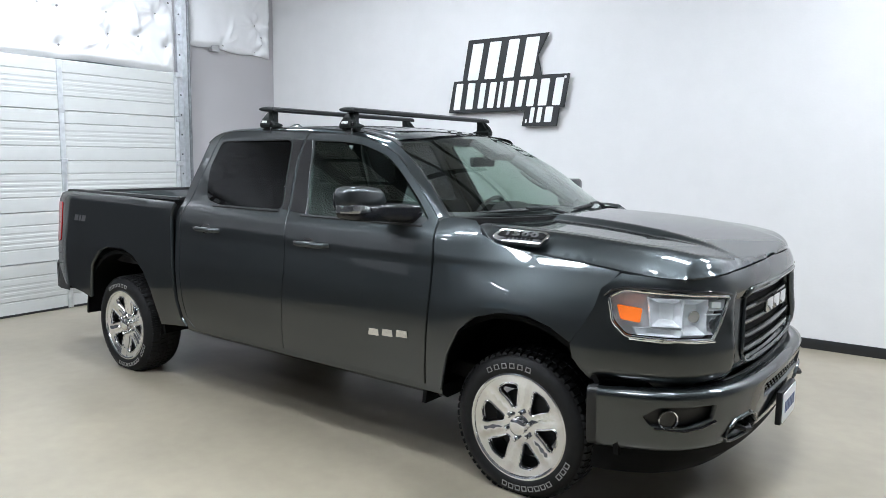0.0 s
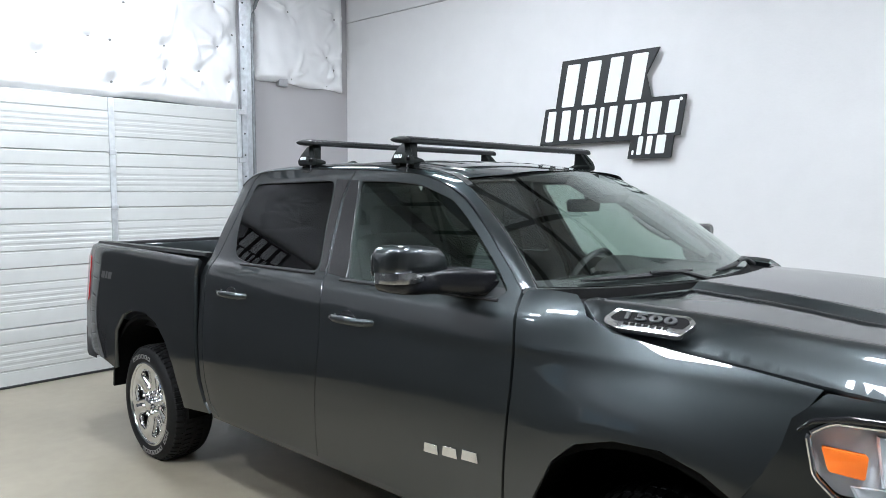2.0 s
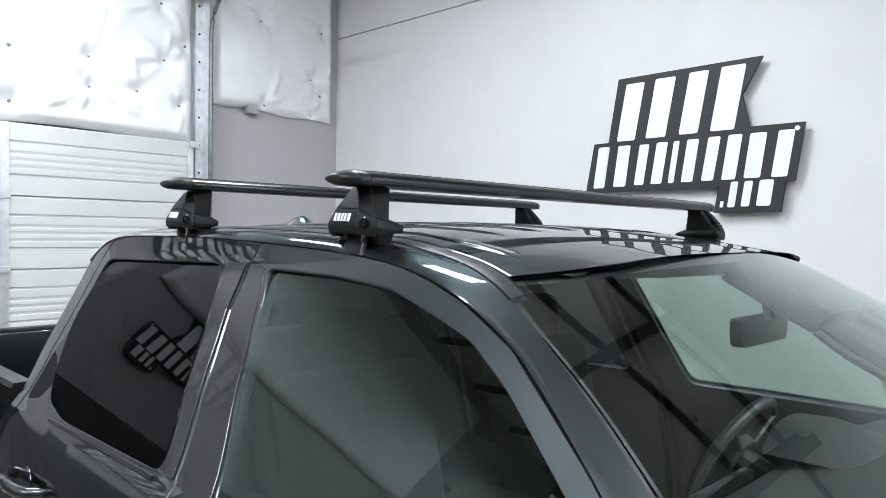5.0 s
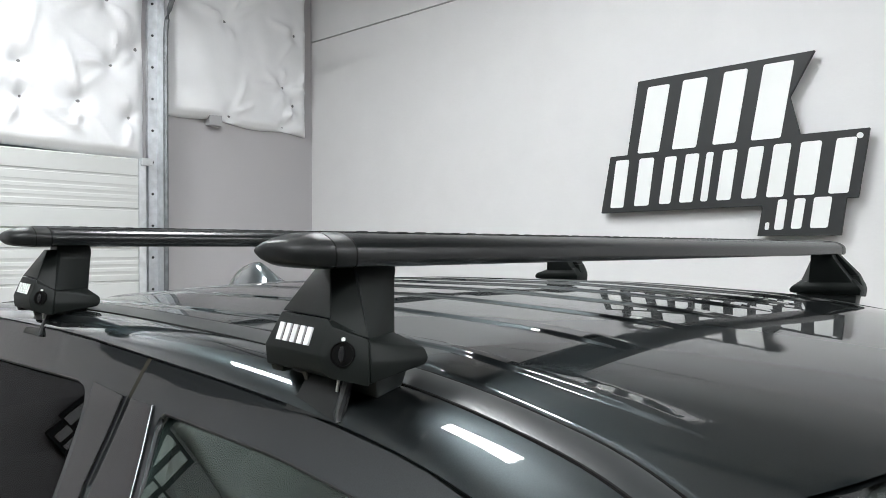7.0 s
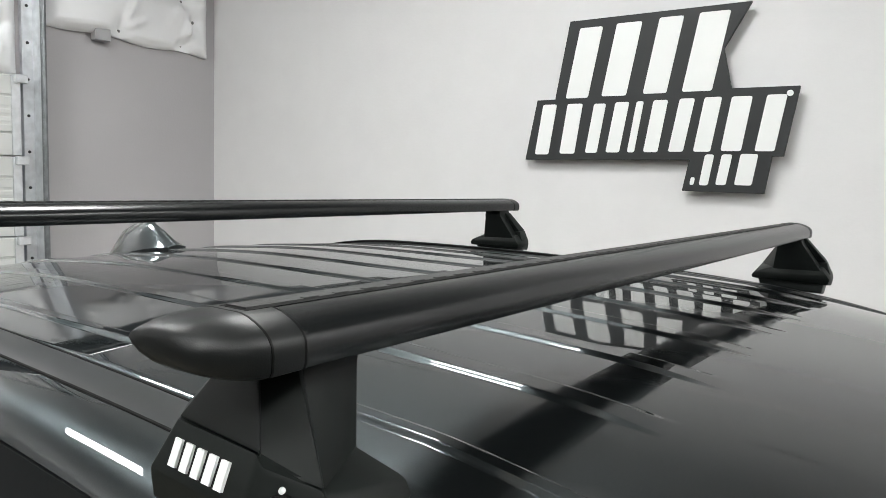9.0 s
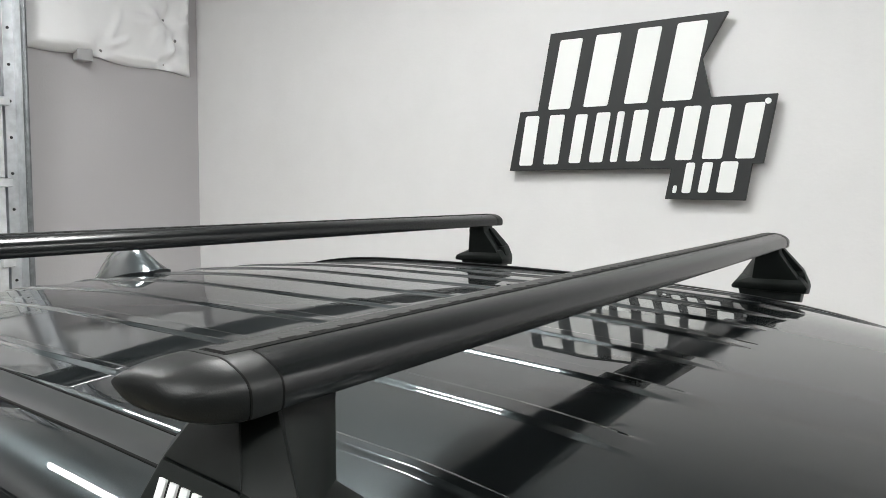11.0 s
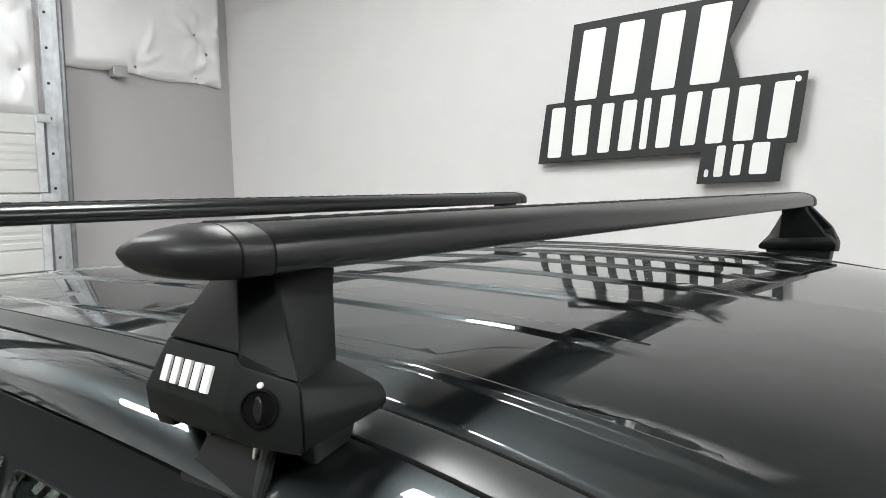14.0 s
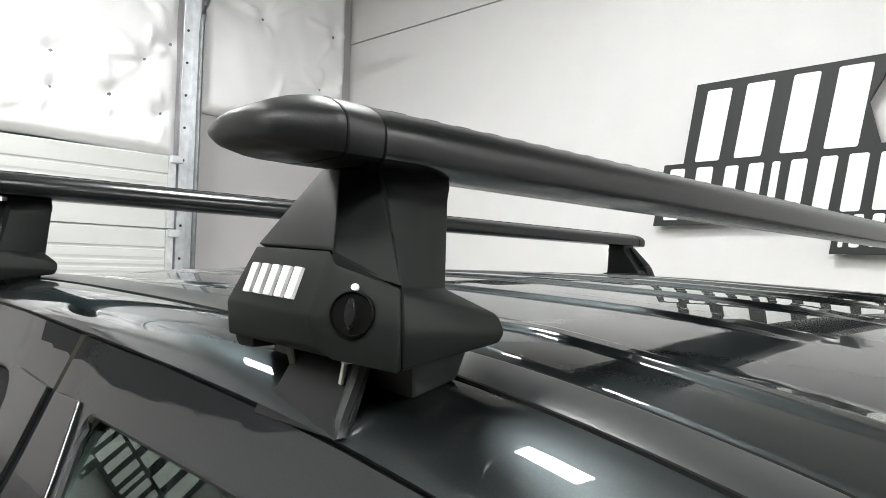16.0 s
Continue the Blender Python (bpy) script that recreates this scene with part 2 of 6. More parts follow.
def sheet(name, outline, f, mat, parent, step=0.04, holes=(), rim=0.02, out=(0, -1, 0), flip=False, label="", back=0.0, lift=0.0):
    """A pressed panel: the outline (u, v) with holes, laid on the surface f(u, v), its edges turned in by rim.
    out: a rough outward direction. flip: on the other side of the truck. back: a thickness that closes it behind."""
    from mathutils.geometry import delaunay_2d_cdt
    loops = [resampled(list(outline), step)] + [resampled(list(h), step) for h in holes]
    pts, edges, faces_in = [], [], []
    for lp in loops:
        k = len(pts)
        pts += lp
        edges += [(k + i, k + (i + 1) % len(lp)) for i in range(len(lp))]
    us, vs = [p[0] for p in loops[0]], [p[1] for p in loops[0]]
    rim_pts = np.array(pts)
    row = 0
    v = min(vs) + step * 0.5
    while v < max(vs):
        u = min(us) + step * (0.5 + 0.5 * (row % 2))
        while u < max(us):
            if inside((u, v), loops[0]) and not any(inside((u, v), h) for h in loops[1:]):
                if np.min((rim_pts[:, 0] - u) ** 2 + (rim_pts[:, 1] - v) ** 2) > (0.45 * step) ** 2:
                    pts.append((u, v))
            u += step
        v += step * 0.87
        row += 1
    r = delaunay_2d_cdt([Vector(p) for p in pts], edges, [], 1, 1e-6)
    flat, tris = [tuple(p) for p in r[0]], [tuple(t) for t in r[2]]
    if holes:
        keep = []
        for t in tris:
            c = (sum(flat[i][0] for i in t) / len(t), sum(flat[i][1] for i in t) / len(t))
            if not any(inside(c, h) for h in loops[1:]):
                keep.append(t)
        tris = keep
    out = Vector(out)

    def normal(u, v):
        e = 0.004
        q = (f(u + e, v) - f(u - e, v)).cross(f(u, v + e) - f(u, v - e))
        q = q.normalized() if q.length > 1e-12 else out.copy()
        return -q if q.dot(out) < 0 else q
    nrm = [normal(*p) for p in flat]
    ver = [f(*p) + lift * q for p, q in zip(flat, nrm)]
    if tris:
        t = tris[0]
        votes = sum(1 if (ver[t[1]] - ver[t[0]]).cross(ver[t[2]] - ver[t[0]]).dot(nrm[t[0]]) > 0 else -1 for t in tris[::7] or tris)
        if votes < 0:
            tris = [t[::-1] for t in tris]
    if rim or back:
        used = {}
        for t in tris:
            for i in range(len(t)):
                a, b = t[i], t[(i + 1) % len(t)]
                used[(a, b)] = 1
        border = [(a, b) for (a, b) in used if (b, a) not in used]
        depth = back or rim
        extra = {}
        for a, b in border:
            va, vb = ver[a], ver[b]
            side = (vb - va).cross(nrm[a])
            side = side.normalized() if side.length > 1e-9 else nrm[a]
            k = len(ver)
            ver += [va, vb, vb - depth * nrm[b], va - depth * nrm[a]]
            nrm += [(side * 0.75 + nrm[a] * 0.66).normalized(), (side * 0.75 + nrm[b] * 0.66).normalized(), side, side]
            tris.append((k + 1, k, k + 3, k + 2))
        if back:
            base = len(ver)
            m0 = len(flat)
            ver += [ver[i] - back * nrm[i] for i in range(m0)]
            nrm += [-nrm[i] for i in range(m0)]
            tris += [tuple(base + i for i in t[::-1]) for t in tris if max(t) < m0]
    if flip:
        ver = [Vector((p.x, -p.y, p.z)) for p in ver]
        nrm = [Vector((p.x, -p.y, p.z)) for p in nrm]
        tris = [t[::-1] for t in tris]
    return mesh_object(name, ver, tris, mat, parent, label, smooth=180, normals=nrm)


def block(name, c, s, mat, parent=None, bevel=0.0, label=""):
    return part(name, box_bm(Vector(c), Vector(s), bevel), mat, parent, label, 35 if bevel else 0)


def text_part(name, body, size, m, depth, mat, parent, label="", shear=0.0):
    cu = bpy.data.curves.new(name, "FONT")
    cu.body, cu.size, cu.extrude, cu.align_x, cu.align_y, cu.shear, cu.offset = body, size, depth, "CENTER", "CENTER", shear, size * 0.035
    tmp = bpy.data.objects.new(name, cu)
    scene.collection.objects.link(tmp)
    me = bpy.data.meshes.new_from_object(tmp.evaluated_get(bpy.context.evaluated_depsgraph_get()))
    bpy.data.objects.remove(tmp)
    me.transform(m)
    me.materials.clear()
    me.materials.append(mat)
    ob = new(name, me)
    ob.parent = parent
    if label:
        ob["label"] = label
    return ob

# ---------------------------------------------------------------- the bay
X0, X1, Y0, Y1, H = -6.42, 7.5, -7.6, 3.30, 5.6
DOOR_Y = -1.46


def structure(ob, label, category):
    return tagged(ob, label, category, kind="structure")


def build_room():
    structure(block("floor", ((X0 + X1) / 2, (Y0 + Y1) / 2, -0.1), (X1 - X0 + 1.2, Y1 - Y0 + 1.2, 0.2), FLOOR),
              "sealed tan grey concrete floor with faint stains", "floor")
    # sign wall: plaster below, a second board field above a narrow joint
    wall = tagged(new("wall_north"), "plain pale grey painted wall with a high joint", "wall", kind="structure")
    block("wall_field", ((X0 + X1) / 2, Y1 + 0.1, 2.02), (X1 - X0 + 0.4, 0.2, 4.04), WALL, wall)
    block("wall_field", ((X0 + X1) / 2, Y1 + 0.1, (4.052 + H) / 2), (X1 - X0 + 0.4, 0.2, H - 4.052), WALL, wall)
    block("joint", ((X0 + X1) / 2, Y1 + 0.12, 4.046), (X1 - X0 + 0.4, 0.2, 0.014), WALL_DOOR, wall)
    structure(block("baseboard", ((X0 + X1) / 2, Y1 - 0.006, 0.05), (X1 - X0, 0.012, 0.10), BASE, None, 0.003),
              "black vinyl baseboard along the pale wall", "baseboard")
    # door wall with its opening
    west = tagged(new("wall_west"), "grey painted wall round the overhead door", "wall", kind="structure")
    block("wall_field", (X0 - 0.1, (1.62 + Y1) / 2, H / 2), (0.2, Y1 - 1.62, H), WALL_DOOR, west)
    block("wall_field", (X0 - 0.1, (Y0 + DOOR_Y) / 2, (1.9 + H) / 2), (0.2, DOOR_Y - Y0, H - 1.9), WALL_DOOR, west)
    # Unseen dark field, added so the truck's flank reflects something dark.
    block("dark_lower_field", (X0 - 0.098, (Y0 + DOOR_Y) / 2, 0.95), (0.204, DOOR_Y - Y0, 1.9), WALL_FAR, west, 0.0, "unseen dark lower wall added for dark reflections")
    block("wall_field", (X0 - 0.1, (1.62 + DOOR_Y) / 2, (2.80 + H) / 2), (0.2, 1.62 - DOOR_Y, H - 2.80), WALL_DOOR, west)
    south = tagged(new("wall_south"), "plain grey unseen wall of the bay with one window", "wall", kind="structure")
    wx0, wx1, wz0, wz1 = -4.9, -3.7, 1.5, 2.7
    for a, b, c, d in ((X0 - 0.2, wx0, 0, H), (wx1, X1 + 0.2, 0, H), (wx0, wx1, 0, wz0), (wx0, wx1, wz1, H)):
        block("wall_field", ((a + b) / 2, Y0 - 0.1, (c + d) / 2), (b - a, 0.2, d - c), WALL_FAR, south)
    win = tagged(new("window_1"), "small white framed window with blue daylight behind", "window", kind="structure")
    for c, s in ((((wx0 + wx1) / 2, Y0 - 0.1, wz0 + 0.03), (wx1 - wx0, 0.08, 0.06)), (((wx0 + wx1) / 2, Y0 - 0.1, wz1 - 0.03), (wx1 - wx0, 0.08, 0.06)),
                 ((wx0 + 0.03, Y0 - 0.1, (wz0 + wz1) / 2), (0.06, 0.08, wz1 - wz0 - 0.12)), ((wx1 - 0.03, Y0 - 0.1, (wz0 + wz1) / 2), (0.06, 0.08, wz1 - wz0 - 0.12)), (((wx0 + wx1) / 2, Y0 - 0.1, (wz0 + wz1) / 2), (0.04, 0.07, wz1 - wz0 - 0.12))):
        block("window_frame", c, s, DOOR_WHITE, win, 0.006)
    block("pane", ((wx0 + wx1) / 2, Y0 - 0.11, (wz0 + wz1) / 2), (wx1 - wx0 - 0.1, 0.006, wz1 - wz0 - 0.1), LENS, win).visible_shadow = False
    structure(block("wall_east", (X1 + 0.1, (Y0 + Y1) / 2, H / 2), (0.2, Y1 - Y0 + 0.4, H), WALL_EAST), "plain grey unseen wall of the bay", "wall")
    structure(block("ceiling", ((X0 + X1) / 2, (Y0 + Y1) / 2, H + 0.1), (X1 - X0 + 0.4, Y1 - Y0 + 0.4, 0.2), CEIL), "plain pale ceiling boards high above the bay", "ceiling")
    first = None
    for i in range(6):
        x = -5.2 + 2.1 * i
        if first is None:
            first = tagged(new("roof_beam"), "dark painted steel roof beam under the ceiling", "beam", "roof beams")
            for n, z, h, w in (("flange", H - 0.012, 0.02, 0.16), ("web", H - 0.16, 0.28, 0.02), ("flange", H - 0.31, 0.02, 0.16)):
                block(n, (0, (Y0 + Y1) / 2, z), (w, Y1 - Y0, h), BEAM, first)
            first.location = (x, 0, 0)
        else:
            copy_thing(first, pose(x, 0, 0))
    thin = None
    for i in range(11):
        y = Y0 + 0.5 + 1.0 * i
        if thin is None:
            thin = tagged(new("roof_purlin"), "thin dark steel purlin under the ceiling boards", "purlin", "roof purlins")
            block("web", (0, 0, H - 0.06), (X1 - X0 - 0.1, 0.05, 0.11), BEAM, thin)
            thin.location = ((X0 + X1) / 2, y, 0)
        else:
            copy_thing(thin, pose((X0 + X1) / 2, y, 0))


def build_lamps():
    """Bay light fittings hung below the beams, out of view; some are added only as fill."""
    first = None
    for x, y in LAMPS:
        if first is None:
            first = tagged(new("ceiling_light"), "short white bay light fitting, placed unseen under the ceiling", "light", "ceiling lights")
            part("housing", prism_bm([(-0.23, 0), (0.23, 0), (0.15, 0.07), (-0.15, 0.07)], lambda u, v, w: Vector((w - 0.495, u, v)), 0.99, 0.004, 1), DOOR_WHITE, first)
            part("diffuser", prism_bm([(-0.21, -0.002), (0.21, -0.002), (0.16, -0.024), (-0.16, -0.024)], lambda u, v, w: Vector((w - 0.475, u, v)), 0.95), LAMP_GLOW, first, "bright white diffuser", 0)
            for s in (-0.28, 0.28):
                part("hanger", tube_bm([(s, 0, 0.07), (s, 0, H - LAMP_Z)], 0.004, 6), CAST, first)
            first.matrix_basis = pose(x, y, LAMP_Z)
        else:
            copy_thing(first, pose(x, y, LAMP_Z))


LAMP_Z = 4.7
# The last three are unseen fill, added to brighten overhead door and sign wall.
LAMPS = [(-4.7, -6.7), (-3.2, -4.3), (-1.6, -2.9), (1.1, -2.7), (-2.8, 0.85), (1.1, -0.2), (-5.0, -0.6), (2.7, 2.3), (4.4, 2.0)]


def build_garage_door():
    door = tagged(new("door_1"), "closed white ribbed steel sectional overhead door", "garage door", kind="structure")
    door.location = (0, 0, 0)
    sec, top, y_l, y_r = 0.554, 2.77, -1.45, 1.61
    for k in range(5):
        z0 = k * sec
        # one pressed section: raised ribs and shallow valleys across the whole width
        prof = [(0.000, -0.030), (0.004, -0.030), (0.006, 0.016)]
        for a in (0.150, 0.402):   # two crisp grooves
            prof += [(a - 0.010, 0.0165), (a - 0.004, 0.0160), (a, 0.0060), (a + 0.010, 0.0070), (a + 0.018, 0.0165)]
            if a < 0.2:            # and soft ribs between them
                for b in (0.205, 0.258, 0.311):
                    prof += [(b, 0.0170), (b + 0.008, 0.0135), (b + 0.022, 0.0140), (b + 0.032, 0.0175)]
        prof += [(sec - 0.014, 0.0165), (sec - 0.004, 0.004)]
        bm = bmesh.new()
        rows = [[bm.verts.new((X0 + 0.06 + d, y, z0 + z)) for y in (y_l, y_r)] for z, d in prof]
        backs = [[bm.verts.new((X0 + 0.02, y, z0 + z)) for y in (y_l, y_r)] for z in (0.0, sec - 0.004)]
        for a, b in zip(rows, rows[1:]):
            bm.faces.new((a[0], a[1], b[1], b[0]))
        bm.faces.new((backs[0][0], backs[1][0], backs[1][1], backs[0][1]))
        bm.faces.new((backs[0][0], backs[0][1], rows[0][1], rows[0][0]))
        bm.faces.new((rows[-1][0], rows[-1][1], backs[1][1], backs[1][0]))
        sect = part("section", bm, DOOR_WHITE, door, smooth=20)
        for y in (-1.41, 0.10):
            part("stile", box_bm(Vector((X0 + 0.087, y, z0 + sec / 2)), Vector((0.012, 0.060, sec - 0.01)), 0.003, 1), STEEL, sect, "galvanised stile")
            if k:
                part("hinge", box_bm(Vector((X0 + 0.10, y, z0)), Vector((0.02, 0.075, 0.05)), 0.004, 1), STEEL, sect, "galvanised hinge")
        part("stile", box_bm(Vector((X0 + 0.087, 1.575, z0 + sec / 2)), Vector((0.012, 0.06, sec - 0.01)), 0.003, 1), STEEL, sect, "galvanised stile")
        part("roller_bracket", box_bm(Vector((X0 + 0.105, 1.60, z0 + sec - 0.03)), Vector((0.03, 0.09, 0.06)), 0.006, 1), STEEL, sect, "galvanised roller bracket")
    part("seal", box_bm(Vector((X0 + 0.06, (y_l + y_r) / 2, 0.012)), Vector((0.05, y_r - y_l, 0.024)), 0.006, 1), BASE, door, "black rubber floor seal")
    # the track: an angle with bolt holes and a bent channel that turns into the room
    track = tagged(new("door_track"), "galvanised vertical door track that bends into the room", "door track")
    part("angle", box_bm(Vector((X0 + 0.02, 1.685, 2.15)), Vector((0.04, 0.075, 4.3)), 0.002, 1), STEEL, track)
    part("angle_leg", box_bm(Vector((X0 + 0.10, 1.722, 2.15)), Vector((0.12, 0.006, 4.3))), STEEL, track)
    for i in range(16):
        z = 0.25 + i * 0.25
        part("bolt", lathe_bm([(0.001, 0.008), (0.009, 0.007), (0.011, 0.0)], 8, pose(X0 + 0.041, 1.682, z, 0, 90, 0)), BASE, track)
    pts = [(X0 + 0.15, 1.735, 0.02)] + [(X0 + 0.15, 1.735, z) for z in (1, 2, 3, 3.6)]
    pts += [(X0 + 0.15 + 0.42 * (1 - math.cos(a)), 1.735, 3.72 + 0.42 * math.sin(a)) for a in [math.radians(10 * k) for k in range(10)]]
    pts += [(X0 + 1.1, 1.735, 4.15)]
    part("channel", tube_bm(pts, 0.020, 8), DARK_STEEL, track)
    shaft = tagged(new("torsion_shaft"), "steel torsion shaft with a cable drum above the door", "shaft")
    part("rod", tube_bm([(X0 + 0.16, -1.75, 4.12), (X0 + 0.16, 1.85, 4.12)], 0.014, 10), STEEL, shaft)
    part("drum", lathe_bm([(0.02, -0.04), (0.075, -0.035), (0.065, -0.02), (0.065, 0.02), (0.075, 0.035), (0.02, 0.04)], 24, pose(X0 + 0.16, 1.64, 4.12, 90, 0, 0)), DARK_STEEL, shaft)


def quilt(name, label, y0, y1, z0, z1, sag, buttons, seed, tape=None):
    """Plastic faced insulation, pinned at the buttons, with creases that run between them."""
    rng = random.Random(seed)
    ny, nz = int((y1 - y0) / 0.022), int((z1 - z0) / 0.022)
    creases = []
    for i, a in enumerate(buttons):
        for _ in range(5):
            an = rng.uniform(0, 2 * math.pi)
            creases.append((a, (math.cos(an), math.sin(an)), rng.uniform(0.15, 0.55), rng.uniform(0.012, 0.028)))

    def depth(y, z):
        d = 0.085 + 0.035 * noise.noise(Vector((y * 1.6, z * 1.6, seed))) + 0.014 * noise.noise(Vector((y * 5, z * 5, seed + 4)))
        d += 0.010 * abs(noise.noise(Vector((y * 3.1 + z * 2.2, z * 0.9 - y, seed + 9))))
        for by, bz in buttons:
            d -= 0.07 * math.exp(-((y - by) ** 2 + (z - bz) ** 2) / 0.006)
        for (by, bz), (cy, cz), ln, am in creases:
            t = (y - by) * cy + (z - bz) * cz
            if 0 < t < ln:
                o = (y - by) * cz - (z - bz) * cy
                d += am * math.exp(-(o / 0.026) ** 2) * math.sin(math.pi * t / ln)
        e = min(y - y0, y1 - y, z - z0 + 0.01)
        return d * min(1, 0.25 + max(e, 0) / 0.09)
    ver, fac = [], []
    for j in range(nz + 1):
        for i in range(ny + 1):
            y, z = y0 + (y1 - y0) * i / ny, z0 + (z1 - z0) * j / nz
            low = (1 - j / nz) ** 6
            zz = z + low * sag(y)
            side = 0.02 * noise.noise(Vector((z * 2.5, seed, 1))) * (1 if i in (0, ny) else 0)
            ver.append((X0 + depth(y, z), y + side, zz))
    for j in range(nz):
        for i in range(ny):
            a = j * (ny + 1) + i
            fac.append((a, a + 1, a + ny + 2, a + ny + 1))
    k = len(ver)
    ring = [i for i in range(ny + 1)] + [j * (ny + 1) + ny for j in range(1, nz + 1)] + [nz * (ny + 1) + i for i in range(ny - 1, -1, -1)] + [j * (ny + 1) for j in range(nz - 1, 0, -1)]
    ver += [(X0 + 0.002, ver[i][1], ver[i][2]) for i in ring]
    for n in range(len(ring)):
        m = (n + 1) % len(ring)
        fac.append((ring[m], ring[n], k + n, k + m))
    thing = tagged(new(name), label, "insulation")
    mesh_object("wrap", ver, fac, WRAP, thing, "", 60)
    for by, bz in buttons:
        part("washer", lathe_bm([(0.001, 0.008), (0.015, 0.006), (0.020, 0.0)], 10, pose(X0 + depth(by, bz) + 0.001, by, bz, 0, 90, 0)), BUTTON, thing, "dark grey pin washer")
    if tape:
        part("tape", box_bm(Vector((X0 + 0.045, *tape)), Vector((0.07, 0.12, 0.09)), 0.004, 1), TAPE, thing, "grey tape patch")
    return thing


def build_insulation():
    main = [(-0.07, 3.35), (0.14, 3.35), (0.73, 3.37), (0.73, 3.12), (1.12, 3.15), (1.50, 3.08), (1.33, 3.94), (1.36, 3.46), (1.56, 3.62), (0.30, 3.75),
            (-0.55, 3.12), (-0.9, 3.5), (-1.25, 3.2), (-0.45, 3.75), (0.15, 2.93), (0.75, 4.2), (-0.2, 4.3)]
    quilt("insulation_blanket", "crumpled white plastic faced insulation above the overhead door", DOOR_Y, 1.61, 2.775, H - 0.35, lambda y: 0.012 * math.sin(y * 3), main, 3)
    side = [(2.34, 4.02), (3.06, 4.05), (2.95, 3.55), (3.07, 3.40), (2.37, 3.20), (2.95, 3.18), (2.6, 4.5)]
    quilt("insulation_blanket", "crumpled white plastic faced insulation with a taped edge beside the track", 1.80, 3.20, 3.13, H - 0.35,
          lambda y: 0.03 - 0.035 * (y - 1.8) / 1.4 + 0.012 * math.sin(y * 9), side, 11, (2.22, 3.15))
    quilt("insulation_blanket", "crumpled white plastic faced insulation high on the wall", -5.6, -1.62, 3.26, H - 0.35, lambda y: 0.02 * math.sin(y * 4),
          [(-2.0, 3.9), (-2.6, 3.85), (-3.2, 4.0), (-3.9, 3.9), (-4.6, 4.0), (-5.2, 3.9), (-2.3, 4.4), (-3.5, 4.5), (-4.4, 4.6)], 17)


def build_sign(at, label, k=1.0):
    """A black cut-out board on stand-offs with plain slanted white bars in three rows. at(x, z, w): the place, w out from the wall."""
    outline = [(-3.017, 3.135), (-1.972, 3.148), (-2.102, 2.909), (-2.049, 2.692), (-1.706, 2.692), (-1.762, 2.325), (-1.818, 2.325), (-1.845, 2.124),
               (-2.281, 2.126), (-2.251, 2.300), (-3.286, 2.293), (-3.217, 2.665), (-3.095, 2.667)]
    sign = tagged(new("wall_sign"), label, "sign")
    part("board", prism_bm(outline, at, 0.025, 0.0015, 1), SIGN_BLACK, sign, "matt black board with stepped slanted edges", 0)
    rows = [  # x of the bar's foot, foot width, lean, bottom, top
        (-3.045, 0.190, 0.075, 2.670, 3.088), (-2.815, 0.200, 0.075, 2.675, 3.096), (-2.560, 0.180, 0.075, 2.680, 3.106), (-2.340, 0.215, 0.075, 2.683, 3.112),
        (-3.232, 0.122, 0.045, 2.326, 2.636), (-3.064, 0.130, 0.042, 2.332, 2.636), (-2.890, 0.098, 0.045, 2.338, 2.632), (-2.760, 0.110, 0.047, 2.341, 2.637),
        (-2.621, 0.056, 0.043, 2.342, 2.638), (-2.530, 0.110, 0.045, 2.344, 2.641), (-2.385, 0.110, 0.050, 2.347, 2.645), (-2.246, 0.122, 0.046, 2.348, 2.648),
        (-2.100, 0.140, 0.042, 2.352, 2.647), (-1.923, 0.130, 0.045, 2.352, 2.650),
        (-2.196, 0.064, 0.025, 2.161, 2.333), (-2.108, 0.072, 0.026, 2.165, 2.334), (-2.014, 0.118, 0.024, 2.167, 2.337), (-2.243, 0.029, 0.006, 2.161, 2.205)]
    for x, wd, lean, z0, z1 in rows:
        e = 0.12 * wd
        loop = rounded([(x + e, z0), (x + wd - e, z0), (x + wd - e + lean, z1), (x + e + lean, z1)], 0.012, 2)
        part("white_bar", prism_bm(loop, lambda u, v, w: at(u, v, 0.0255 + w), 0.004), SIGN_WHITE, sign, "", 0)
    disc = [(-1.752 + 0.016 * math.cos(a), 2.655 + 0.016 * math.sin(a)) for a in [math.pi * q / 10 for q in range(20)]]
    part("white_dot", prism_bm(disc, lambda u, v, w: at(u, v, 0.0255 + w), 0.004), SIGN_WHITE, sign, "", 0)
    for px, pz in ((-2.9, 2.95), (-2.15, 2.95), (-3.1, 2.45), (-1.95, 2.5)):
        part("standoff", tube_bm([at(px, pz, -0.045), at(px, pz, 0.002)], 0.012, 10), BASE, sign)
    return sign


build_room()
build_lamps()
build_garage_door()
build_insulation()
build_sign(lambda u, v, w: Vector((u, Y1 - 0.045 - w, v)), "black cut-out wall sign with bold white slanted bars")
build_sign(lambda u, v, w: Vector((X0 + 0.045 + w, -1.98 + 0.75 * (u + 1.706), 2.885 + 0.75 * (v - 2.692))), "smaller black cut-out sign with white slanted bars beside the overhead door")

# ---------------------------------------------------------------- the pickup: x ahead, y to its left, z up
TRUCK = pose(0, 0.02, 0, 0, 0, -2.4)
truck = tagged(new("pickup_truck"), "glossy dark grey crew cab pickup truck parked on concrete", "pickup truck")
truck.matrix_basis = TRUCK

